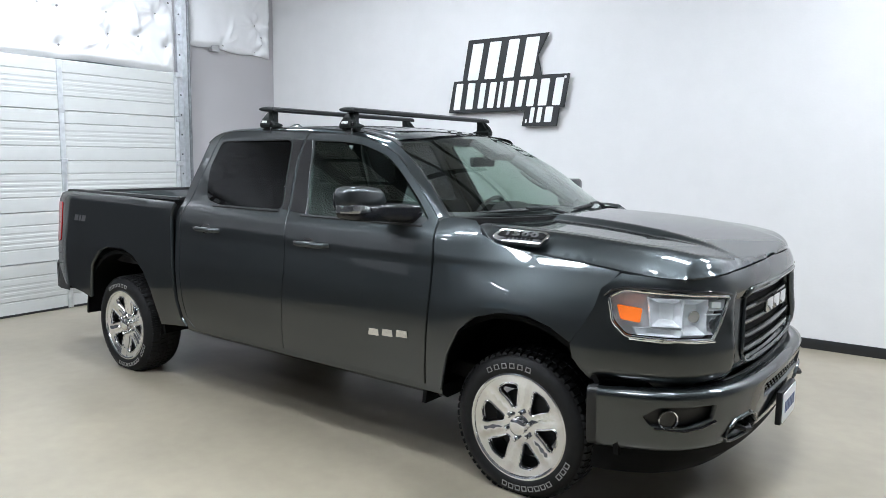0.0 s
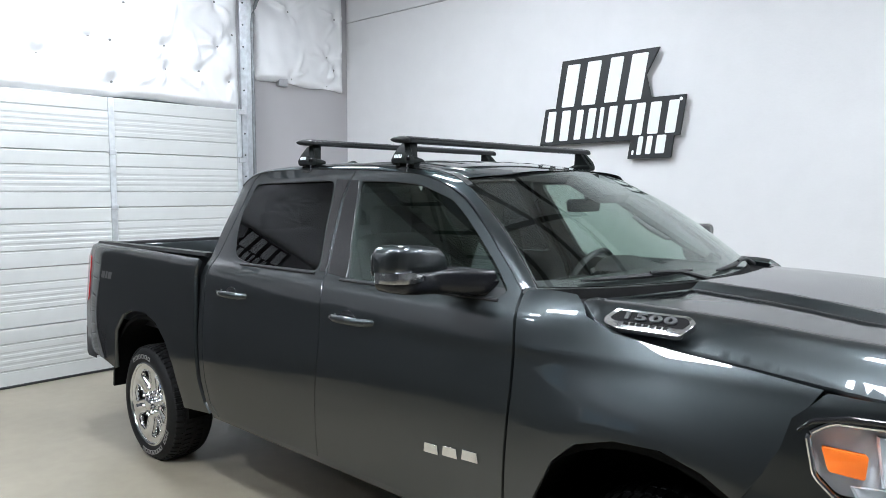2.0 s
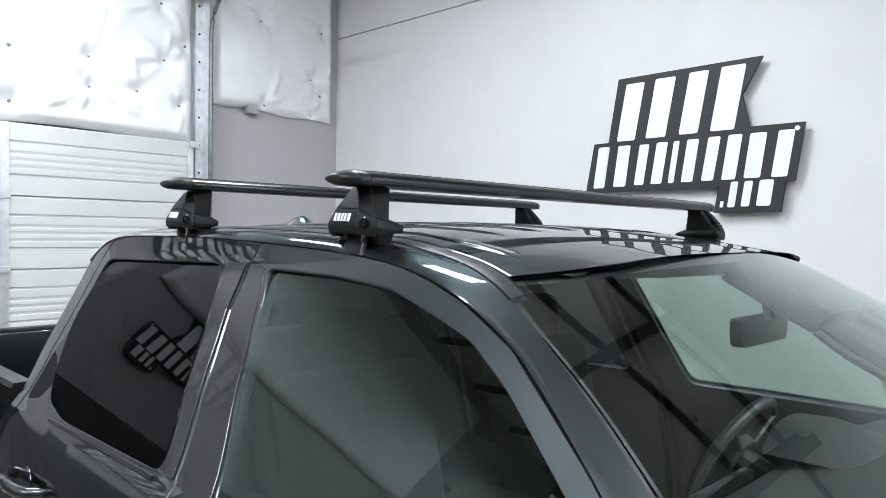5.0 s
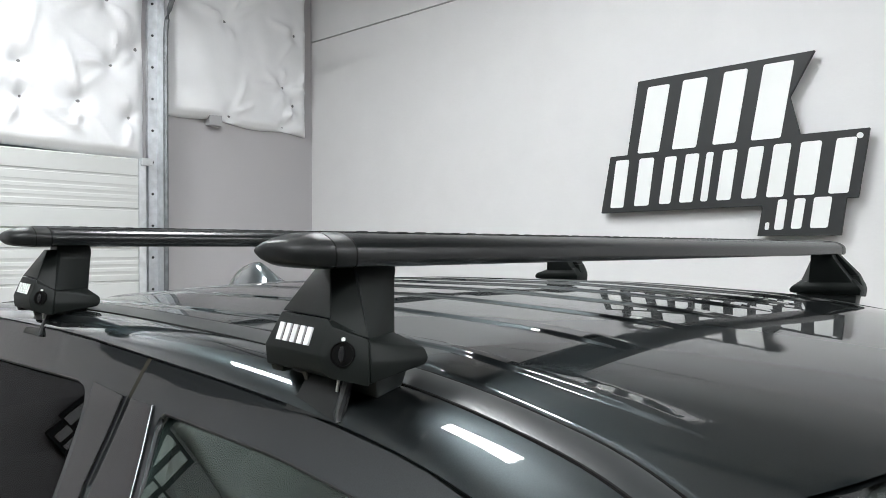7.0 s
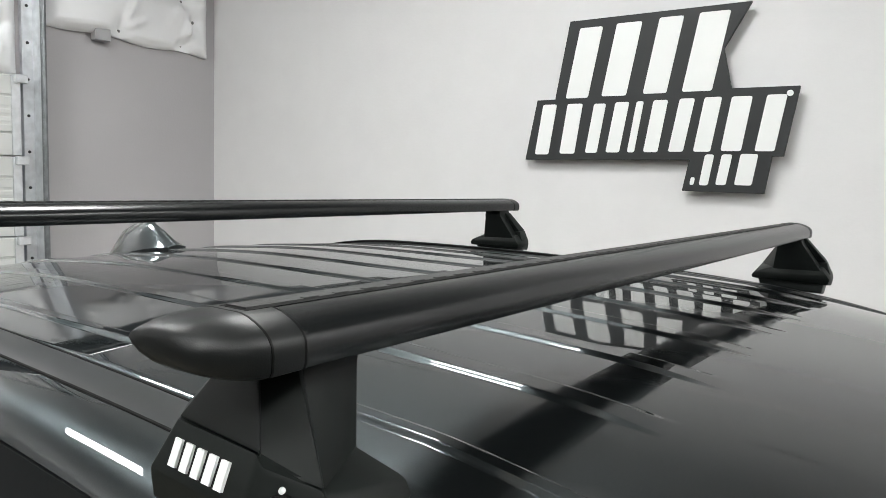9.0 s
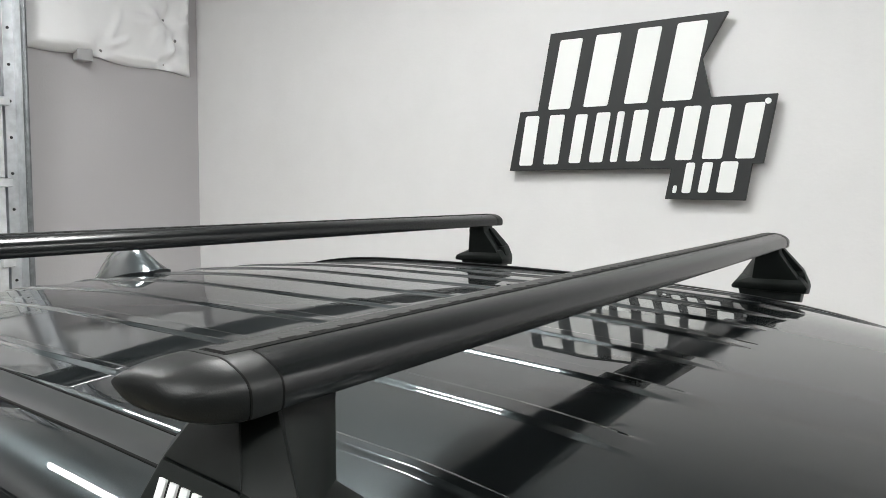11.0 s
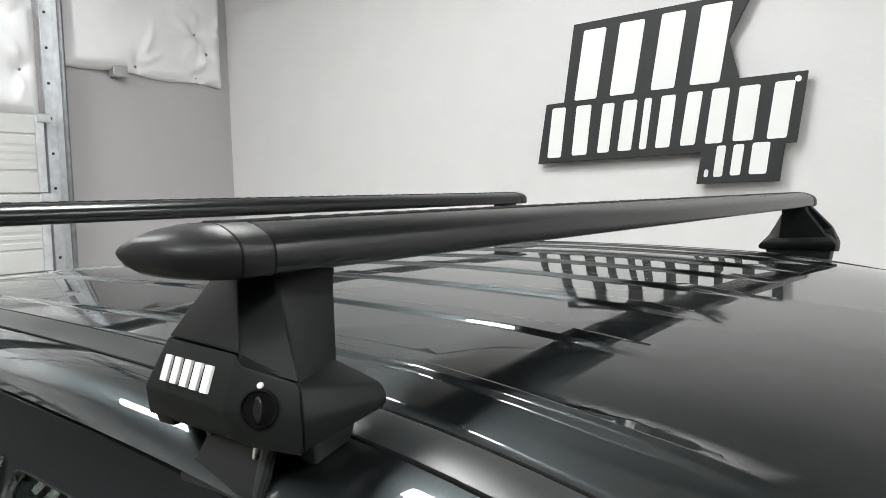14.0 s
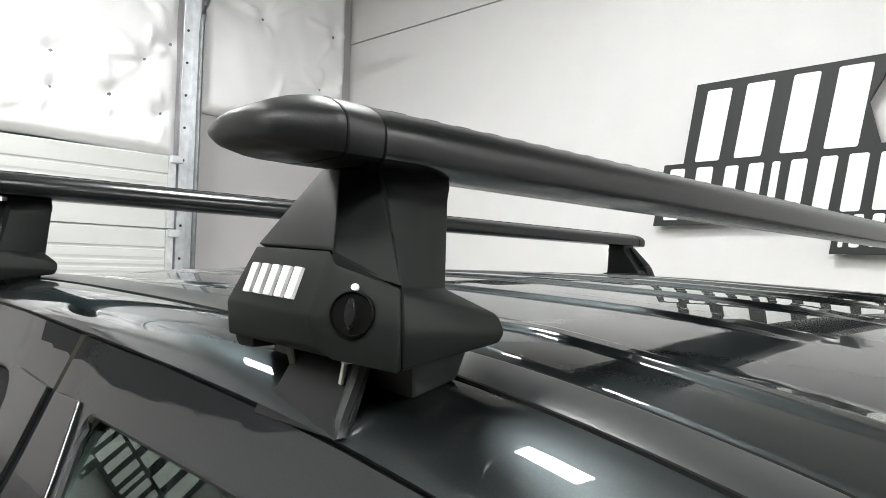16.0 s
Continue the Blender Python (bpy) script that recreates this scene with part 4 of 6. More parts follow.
def build_screen():
    sq = [(-0.995, 0.0), (0.995, 0.0), (0.995, 0.995), (-0.995, 0.995)]
    ws = sheet("windscreen", sq, screen, GLASS, truck, 0.06, (), 0, (0.5, 0, 0.8), label="clear laminated windscreen", back=0.005)
    ws.visible_shadow = False
    # black ceramic border
    for loop in ([(-1, 0), (1, 0), (1, 0.055), (-1, 0.055)], [(-1, 0.055), (-0.985, 0.055), (-0.982, 0.965), (-1, 0.965)], [(0.985, 0.055), (1, 0.055), (1, 0.965), (0.982, 0.965)], [(-1, 0.965), (1, 0.965), (1, 1), (-1, 1)]):
        sheet("screen_border", loop, screen, BLACK, ws, 0.05, (), 0, (0.5, 0, 0.8), label="black ceramic edge band", lift=-0.009)
    part("mirror_stalk", tube_bm([screen(0.0, 0.93) + Vector((-0.02, 0, -0.01)), Vector((-0.865, 0.0, 1.755))], 0.012, 8), BLACK, truck, "black mirror stalk")
    part("interior_mirror", prism_bm(rounded([(-0.13, -0.035), (0.13, -0.035), (0.135, 0.03), (-0.135, 0.03)], 0.02), lambda u, v, w: Vector((-0.87 - w, u, 1.735 + v)), 0.03, 0.006), BLACK, truck, "black rear view mirror")
    part("sensor_box", hull_bm([screen(u, v) + Vector((-d, 0, -d)) for u in (-0.12, 0.20) for v in (0.72, 0.97) for d in (0.006, 0.05)], 0.006), BLACK, truck, "black sensor box behind the glass")
    # cowl and wipers
    bm = loft_bm([[(-0.60 + 0.29 * (1 - u * u), 0.955 * u, 1.35), (-0.475 + 0.296 * (1 - u * u), 0.955 * u, 1.433 - 0.012 * (1 - u * u)), (-0.452 + 0.296 * (1 - u * u), 0.955 * u, 1.431 - 0.012 * (1 - u * u)), (-0.430 + 0.29 * (1 - u * u), 0.955 * u, 1.395 - 0.010 * (1 - u * u)), (-0.30 + 0.26 * (1 - u * u), 0.95 * u, 1.385 - 0.02 * (1 - u * u)), (-0.28 + 0.25 * (1 - u * u), 0.95 * u, 1.33)] for u in np.linspace(-1, 1, 25)])
    part("cowl", bm, DEEP, truck, "matt black cowl panel")
    for u0, u1 in ((-0.18, -0.83), (0.62, -0.02)):
        arm = [screen(u0, -0.02) + Vector((0.02, 0, 0.012)), screen(u0 * 0.75 + u1 * 0.25, 0.02) + Vector((0.02, 0, 0.03)), screen((u0 + u1) / 2, 0.035) + Vector((0.015, 0, 0.025))]
        part("wiper_arm", tube_bm(arm, [0.012, 0.009, 0.006], 8), BLACK, truck, "black wiper arm")
        part("wiper_blade", tube_bm([screen(u0 + (u1 - u0) * t, 0.050 - 0.028 * t) + Vector((0.008, 0, 0.012)) for t in np.linspace(0.05, 1, 9)], [0.006, 0.009, 0.010, 0.011, 0.012, 0.011, 0.010, 0.009, 0.005], 6), BLACK, truck, "black wiper blade")


# nose plan: half outline from the middle to the wing
PLAN = [(1.070, 0.0), (1.068, 0.15), (1.062, 0.30), (1.048, 0.48), (1.022, 0.63), (0.980, 0.76), (0.920, 0.87), (0.83, 0.965), (0.70, 1.034), (0.58, 1.078), (0.46, 1.108), (0.34, 1.126), (0.22, 1.134)]
_arc = [0.0]
for _a, _b in zip(PLAN, PLAN[1:]):
    _arc.append(_arc[-1] + math.hypot(_b[0] - _a[0], _b[1] - _a[1]))
plan_x, plan_y = smooth_curve([(s, p[0]) for s, p in zip(_arc, PLAN)]), smooth_curve([(s, p[1]) for s, p in zip(_arc, PLAN)])
s_of_y = smooth_curve([(p[1], s) for s, p in zip(_arc, PLAN)])
nose_dx = smooth_curve([(0.40, -0.10), (0.68, -0.085), (0.72, -0.045), (0.755, -0.014), (0.80, 0.004), (0.87, 0.009), (0.95, 0.0), (1.10, -0.012), (1.18, -0.024), (1.24, -0.050), (1.27, -0.070)])


def nose(s, z, off=0.0, flat=False):
    q = abs(s)
    if not flat:
        t = min(1, max(0, (0.690 - q) / 0.06)) * min(1, max(0, (1.17 - z) / 0.08))
        off = off - 0.035 * t * t * (3 - 2 * t)
    x, y = plan_x(q), plan_y(q)
    e = 0.01
    tx, ty = plan_x(q + e) - plan_x(max(0, q - e)), plan_y(q + e) - plan_y(max(0, q - e))
    ln = math.hypot(tx, ty) or 1
    nx, ny = ty / ln, -tx / ln
    d = off + nose_dx(z)
    x, y = x + nx * d, y + ny * d
    return Vector((x, -y if s < 0 else y, z))


HOOD_TOP = smooth_curve([(-0.5, 1.452), (-0.2, 1.447), (0.2, 1.432), (0.55, 1.402), (0.78, 1.362), (0.91, 1.322), (1.005, 1.270), (1.05, 1.24)])
HOOD_RIM = smooth_curve([(-0.45, 1.44), (-0.26, 1.425), (-0.225, 1.371), (-0.115, 1.322), (0.095, 1.292), (0.356, 1.272), (0.56, 1.250), (0.79, 1.228), (0.935, 1.238), (1.005, 1.262)])
HOOD_EDGE = smooth_curve([(-0.45, 0.86), (-0.30, 0.940), (-0.22, 0.975), (0.0, 0.996), (0.35, 0.992), (0.60, 0.978), (0.75, 0.950), (0.84, 0.92), (0.895, 0.85), (0.935, 0.76), (0.962, 0.64), (0.983, 0.48), (0.996, 0.28), (1.003, 0.0)])


def hood_z(x, y):
    a = abs(y)
    edge = 0.33 + 0.15 * min(1, max(0, (x + 0.2) / 1.1))
    t = min(1, max(0, (a - edge) / 0.07))
    z = HOOD_TOP(x) - 0.030 * t * t * (3 - 2 * t) * min(1, max(0.15, (0.98 - x) / 0.45)) - 0.012 * (a / 0.9) ** 2
    d = HOOD_EDGE(x) - a
    t = min(1, max(0, d / 0.19))
    g = 1 - (1 - t) ** 2.4
    rim = HOOD_RIM(x)
    k = min(1, max(0, (x + 0.30) / 0.10))
    k = k * k * (3 - 2 * k)
    return (rim + max(0.0, z - rim) * g) * k + z * (1 - k)


def build_hood():
    xs = list(np.linspace(-0.25, 0.80, 18)) + [0.84, 0.87, 0.895, 0.915, 0.935, 0.95, 0.962, 0.974, 0.983, 0.991, 0.996]
    half = [(-0.06, 0.0), (-0.075, 0.2), (-0.12, 0.45), (-0.20, 0.72), (-0.265, 0.90)] + [(x, HOOD_EDGE(x)) for x in xs] + [(1.001, 0.10), (0.994, 0.0)]
    loop = half + [(x, -y) for x, y in half[::-1] if y > 0]
    hood = sheet("bonnet", loop, lambda u, v: Vector((u, v, hood_z(u, v))), PAINT, truck, 0.021, (), 0.025, (0, 0, 1))
    # vent badge: bright frame, dark field, number and a row of small bars
    o, ax = Vector((0.010, -0.978, 1.358)), Vector((1, 0.0, 0.0)).normalized()
    up = Vector((0, 0.74, 0.67)).normalized()
    nr = Vector((0, -0.67, 0.74)).normalized()
    at = lambda u, v, w: o + ax * u + up * v + nr * (w - 0.007)
    ring = rounded([(-0.165, -0.008), (-0.130, 0.042), (0.135, 0.042), (0.165, 0.018), (0.130, -0.042), (-0.10, -0.042), (-0.15, -0.030)], 0.016)
    badge = part("bonnet_badge", prism_bm(ring, at, 0.024, 0.004), ALLOY, hood, "chrome vent badge with a dark field")
    inner = rounded([(-0.140, -0.004), (-0.114, 0.031), (0.124, 0.031), (0.146, 0.014), (0.128, -0.012), (-0.120, -0.012)], 0.008)
    part("field", prism_bm(inner, lambda u, v, w: at(u, v, 0.0235 + w), 0.003), BLACK_GLOSS, badge).parent = hood
    rot = Matrix((ax, up, nr)).transposed().to_4x4()
    for q, ch in enumerate("1500"):
        text_part("number", ch, 0.046, Matrix.Translation(o + nr * 0.022 + up * 0.009 + ax * (-0.076 + 0.052 * q)) @ rot @ Matrix.Diagonal((1.9, 0.86, 1, 1)), 0.003, NUMERAL, hood, "silver number", 0.0)
    for k in range(7):
        u = -0.08 + 0.024 * k
        part("small_bar", prism_bm([(u, -0.026), (u + 0.016, -0.026), (u + 0.017, -0.015), (u + 0.001, -0.015)], lambda a, b, w: at(a, b, 0.0235 + w), 0.0025), BLACK_GLOSS, hood, "small dark bar")


def build_nose():
    S = s_of_y
    # upper face round the grille, over both lamps and down to the bumper
    top = lambda y: 1.245 - 0.012 * (y / 0.9) ** 2
    half = [(0.0, 1.262), (S(0.12), 1.258), (S(0.40), 1.252), (S(0.62), 1.243), (S(0.74), 1.232), (S(0.84), 1.224), (S(1.0), 1.226), (S(1.074), 1.243), (S(1.098), 1.17), (S(1.104), 1.08), (S(1.122), 0.895), (S(1.120), 0.83), (S(1.106), 0.72), (S(0.9), 0.705), (S(0.70), 0.715), (S(0.60), 0.73), (S(0.4), 0.735), (0.0, 0.735)]
    loop = half + [(-s, z) for s, z in half[::-1] if s > 0]
    grille = rounded([(S(0.49), 1.150), (S(0.515), 1.11), (S(0.565), 0.84), (S(0.50), 0.785), (S(0.40), 0.775), (-S(0.40), 0.775), (-S(0.50), 0.785), (-S(0.565), 0.84), (-S(0.515), 1.11), (-S(0.49), 1.150)], 0.025)
    lamp = rounded([(S(0.715), 1.138), (S(0.82), 1.150), (S(0.98), 1.163), (S(1.070), 1.172), (S(1.088), 1.135), (S(1.082), 1.02), (S(1.063), 0.960), (S(0.98), 0.950), (S(0.822), 0.947)], 0.02)
    lamp_l = [(-s, z) for s, z in lamp]
    fascia = sheet("front_fascia", loop, nose, PAINT, truck, 0.03, [grille, lamp, lamp_l], 0.035, (1, 0, 0))
    # raised lip round the grille
    for lp, r, nm in ((grille, 0.011, "grille_surround"),):
        pts = [nose(*p, off=0.004) for p in resampled(lp, 0.03)]
        part(nm, tube_bm(pts + pts[:2], r, 8), PAINT, truck, "painted grille surround")
    part("radiator", box_bm(Vector((0.94, 0, 0.985)), Vector((0.02, 1.2, 0.42))), BASE, truck, "black radiator behind the grille")
    for k in range(5):
        z = 0.835 + 0.068 * k
        w = S(0.55 - 0.014 * k)
        part("grille_bar", tube_bm([nose(s, z, -0.028) for s in np.linspace(-w, w, 25)], 0.019, 10, 0.85), BLACK_GLOSS, truck, "gloss black grille bar")
    for y0, y1 in ((-0.215, -0.085), (-0.065, 0.065), (0.085, 0.215)):
        part("grille_badge_bar", prism_bm(rounded([(y0, 0.985), (y1, 0.985), (y1, 1.058), (y0, 1.058)], 0.012), lambda u, v, w: Vector((1.030 + w, u, v)), 0.016, 0.003), ALLOY, truck, "silver badge bar on the grille")
    # lamps
    for sg in (-1, 1):
        lp = [(sg * s, z) for s, z in lamp]
        hl = sheet("headlamp", lp, lambda s, z: nose(s, z, -0.055), HEAD_BACK, truck, 0.04, (), 0, (1, 0, 0), label="clear lens headlamp with silver bowls and amber marker")
        sheet("lens", lp, lambda s, z: nose(s, z, 0.0), LENS, hl, 0.04, (), 0, (1, 0, 0), label="clear outer lens", back=0.003).visible_shadow = False
        rim = [nose(*p, off=0.001) for p in resampled(lp, 0.03)]
        part("bezel", tube_bm(rim + rim[:2], 0.0075, 8), CHROME, hl, "bright lamp bezel")
        part("brow", tube_bm([nose(sg * S(y), z, 0.002) for y, z in ((0.70, 1.146), (0.80, 1.160), (0.90, 1.169), (1.0, 1.177), (1.06, 1.184), (1.085, 1.168), (1.094, 1.14))], [0.008, 0.011, 0.012, 0.012, 0.012, 0.009, 0.005], 8, 0.8), BLACK_GLOSS, hl, "black brow over the lamp")
        part("trim_strip", tube_bm([nose(sg * S(y), z, 0.004) for y, z in ((0.815, 0.940), (0.90, 0.940), (1.0, 0.943), (1.058, 0.951))], 0.006, 6), CHROME, hl, "bright trim under the lamp")
        sheet("marker", rounded([(sg * S(1.078), 1.100), (sg * S(1.072), 1.035), (sg * S(1.041), 1.022), (sg * S(1.038), 1.088)], 0.008), lambda s, z: nose(s, z, -0.010), AMBER, hl, 0.03, (), 0.03, (1, 0, 0), label="amber side marker")
        # silver chambers: faceted cells set into the back plate
        for y0, y1, z0, z1, deep in ((0.745, 0.835, 1.075, 1.128, 0.030), (0.760, 0.845, 0.965, 1.062, 0.045), (0.850, 0.945, 0.968, 1.138, 0.050), (0.950, 1.022, 1.005, 1.140, 0.045), (0.955, 1.045, 0.962, 1.000, 0.030)):
            bm = bmesh.new()
            cell = [(y0, z0), (y1, z0 + 0.004), (y1 + 0.006, z1), (y0 - 0.010, z1 - 0.006)]
            o = [bm.verts.new(nose(sg * S(y), z, -0.012)) for y, z in cell]
            cy, cz = (y0 + y1) / 2, (z0 + z1) / 2
            i = [bm.verts.new(nose(sg * S(cy + (y - cy) * 0.45), cz + (z - cz) * 0.55, -0.012 - deep)) for y, z in cell]
            w = [bm.verts.new(nose(sg * S(cy + (y - cy) * 1.06), cz + (z - cz) * 1.05, -0.020)) for y, z in cell]
            for q in range(4):
                r = (q + 1) % 4
                bm.faces.new((o[q], o[r], i[r], i[q]))
                bm.faces.new((w[q], w[r], o[r], o[q]))
            bm.faces.new(i)
            part("chamber", bm, CHAMBER, hl, "silver reflector chamber", 25)
        for y, z, r in ((0.897, 1.052, 0.030), (0.802, 1.012, 0.026)):
            c = nose(sg * S(y), z, -0.050)
            nrm = (nose(sg * S(y), z, 0.0) - nose(sg * S(y), z, -0.05)).normalized()
            mt = Matrix.Translation(c) @ nrm.to_track_quat("Z", "Y").to_matrix().to_4x4()
            part("bowl", lathe_bm([(r, 0.024), (r * 0.94, 0.026), (r * 0.85, 0.010), (r * 0.5, 0.002), (0.002, 0.0)], 28, mt), CHROME, hl, "bright reflector bowl")
        part("daylight_strip", prism_bm(rounded([(0, 0), (0.055, 0.004), (0.055, 0.030), (0, 0.026)], 0.006), lambda u, v, w: nose(sg * S(0.765 + u), 1.088 + v, -0.03 + w), 0.02), WHITE, hl, "white running light")
    # bumper: a swept section with openings
    prof_o = smooth_curve([(0, -0.03), (0.12, 0.015), (0.2, 0.045), (0.28, 0.056), (0.45, 0.050), (0.7, 0.035), (0.9, 0.010), (1, -0.03)])
    prof_z = smooth_curve([(0, 0.730), (0.12, 0.728), (0.2, 0.715), (0.28, 0.690), (0.45, 0.62), (0.7, 0.52), (0.9, 0.44), (1, 0.415)])

    def bump(s, w):
        p = nose(s, 0.95, prof_o(w) - 0.004, True)
        return Vector((p.x, p.y, prof_z(w) - 0.02 * (abs(s) / 1.7) ** 2))
    sm = S(1.095)
    fog = lambda g: rounded([(g * S(0.82), 0.36), (g * S(1.00), 0.36), (g * S(1.03), 0.48), (g * S(1.015), 0.60), (g * S(0.93), 0.63), (g * S(0.83), 0.54)], 0.02)
    hook = lambda g: rounded([(g * S(0.46), 0.76), (g * S(0.54), 0.60), (g * S(0.70), 0.62), (g * S(0.745), 0.80), (g * S(0.68), 0.93), (g * S(0.50), 0.91)], 0.02)
    hook_rim = [(0.46, 0.76), (0.50, 0.67), (0.55, 0.605), (0.62, 0.605), (0.69, 0.625), (0.72, 0.70), (0.745, 0.80), (0.72, 0.87), (0.67, 0.925), (0.60, 0.92), (0.51, 0.905), (0.475, 0.84)]
    slot = rounded([(-S(0.42), 0.33), (S(0.42), 0.33), (S(0.40), 0.52), (-S(0.40), 0.52)], 0.02)
    lp = [(-sm, 0.02), (sm, 0.02), (sm, 0.98), (-sm, 0.98)]
    bumper = sheet("front_bumper", lp, bump, PAINT, truck, 0.035, [fog(-1), fog(1), hook(-1), hook(1), slot], 0.03, (1, 0, 0), label="body coloured steel front bumper")
    sheet("bumper_liner", [(-sm, 0.1), (sm, 0.1), (sm, 0.97), (-sm, 0.97)], lambda s, w: bump(s, w) + Vector((-0.05, 0, 0)), BASE, bumper, 0.08, (), 0, (1, 0, 0), label="black liner behind the openings")
    for row in range(3):
        for k in range(14):
            s = -0.36 + 0.055 * k + 0.02 * (row % 2)
            part("mesh_rib", box_bm(Vector((0, 0, 0)), Vector((0.012, 0.030, 0.010)), 0.002, 1, Matrix.Translation(bump(s, 0.37 + 0.05 * row) + Vector((-0.02, 0, 0)))), BLACK_GLOSS, bumper)
    for g in (-1, 1):
        c = bump(g * S(0.975), 0.52) + Vector((-0.026, -g * 0.018, 0))
        nrm = (bump(g * S(0.93), 0.5) - nose(g * S(0.93), 0.62, -0.2, True)).normalized()
        nrm.z = 0
        seat = Matrix.Translation(c) @ nrm.to_track_quat("Z", "Y").to_matrix().to_4x4()
        part("fog_ring", lathe_bm([(0.046, 0.006), (0.049, 0.014), (0.046, 0.022), (0.041, 0.018), (0.042, 0.008)], 28, seat, True), CHROME, bumper, "bright ring round the fog lamp")
        part("fog_lamp", lathe_bm([(0.045, 0.01), (0.042, 0.016), (0.036, 0.004), (0.015, -0.012), (0.002, -0.014)], 24, seat), BLACK_GLOSS, bumper, "round dark fog lamp")
        part("fog_trim", tube_bm([bump(g * S(y), w) + Vector((0.004, 0, 0)) for y, w in ((0.82, 0.56), (0.88, 0.625), (0.94, 0.655), (1.01, 0.62))], 0.007, 6), BLACK_GLOSS, bumper, "black fog lamp trim")
        hk = [Vector((x, g * y, z)) for x, y, z in ((0.90, 0.555, 0.50), (1.03, 0.555, 0.50), (1.072, 0.570, 0.49), (1.084, 0.600, 0.485), (1.072, 0.630, 0.49), (1.03, 0.645, 0.50), (0.90, 0.645, 0.50))]
        part("tow_hook", tube_bm(hk, 0.014, 8), BLACK, bumper, "black tow hook")
        ring = [bump(g * S(y), w) + Vector((0.002, 0, 0)) for y, w in hook_rim]
        part("hook_frame", tube_bm(ring + ring[:2], 0.011, 8), PAINT, bumper, "body coloured rim round the hook opening")
    # lower valance
    part("valance", loft_bm([[(p.x - 0.02, p.y, 0.43), (p.x - 0.03, p.y, 0.36), (p.x - 0.10, p.y, 0.29), (p.x - 0.16, p.y, 0.29), (p.x - 0.14, p.y, 0.43)] for p in [nose(s, 0.95, 0.0, True) for s in np.linspace(-S(1.06), S(1.06), 33)]]), DEEP, truck, "black lower air dam")
    # plate on a bracket: bars stand for its characters
    br = part("plate_bracket", box_bm(Vector((1.125, 0.0, 0.47)), Vector((0.03, 0.33, 0.18)), 0.006), BLACK, bumper, "black plate bracket")
    pl = part("number_plate", prism_bm(rounded([(-0.155, 0.39), (0.155, 0.39), (0.155, 0.55), (-0.155, 0.55)], 0.015), lambda u, v, w: Vector((1.142 + w, u, v)), 0.004), WHITE, bumper, "white plate with blue grey bars")
    ink = material("plate_ink", (0.16, 0.20, 0.34), 0.5)
    for k in range(6):
        part("plate_bar", box_bm(Vector((1.1485, -0.10 + 0.04 * k, 0.47)), Vector((0.003, 0.022, 0.06))), ink, bumper)


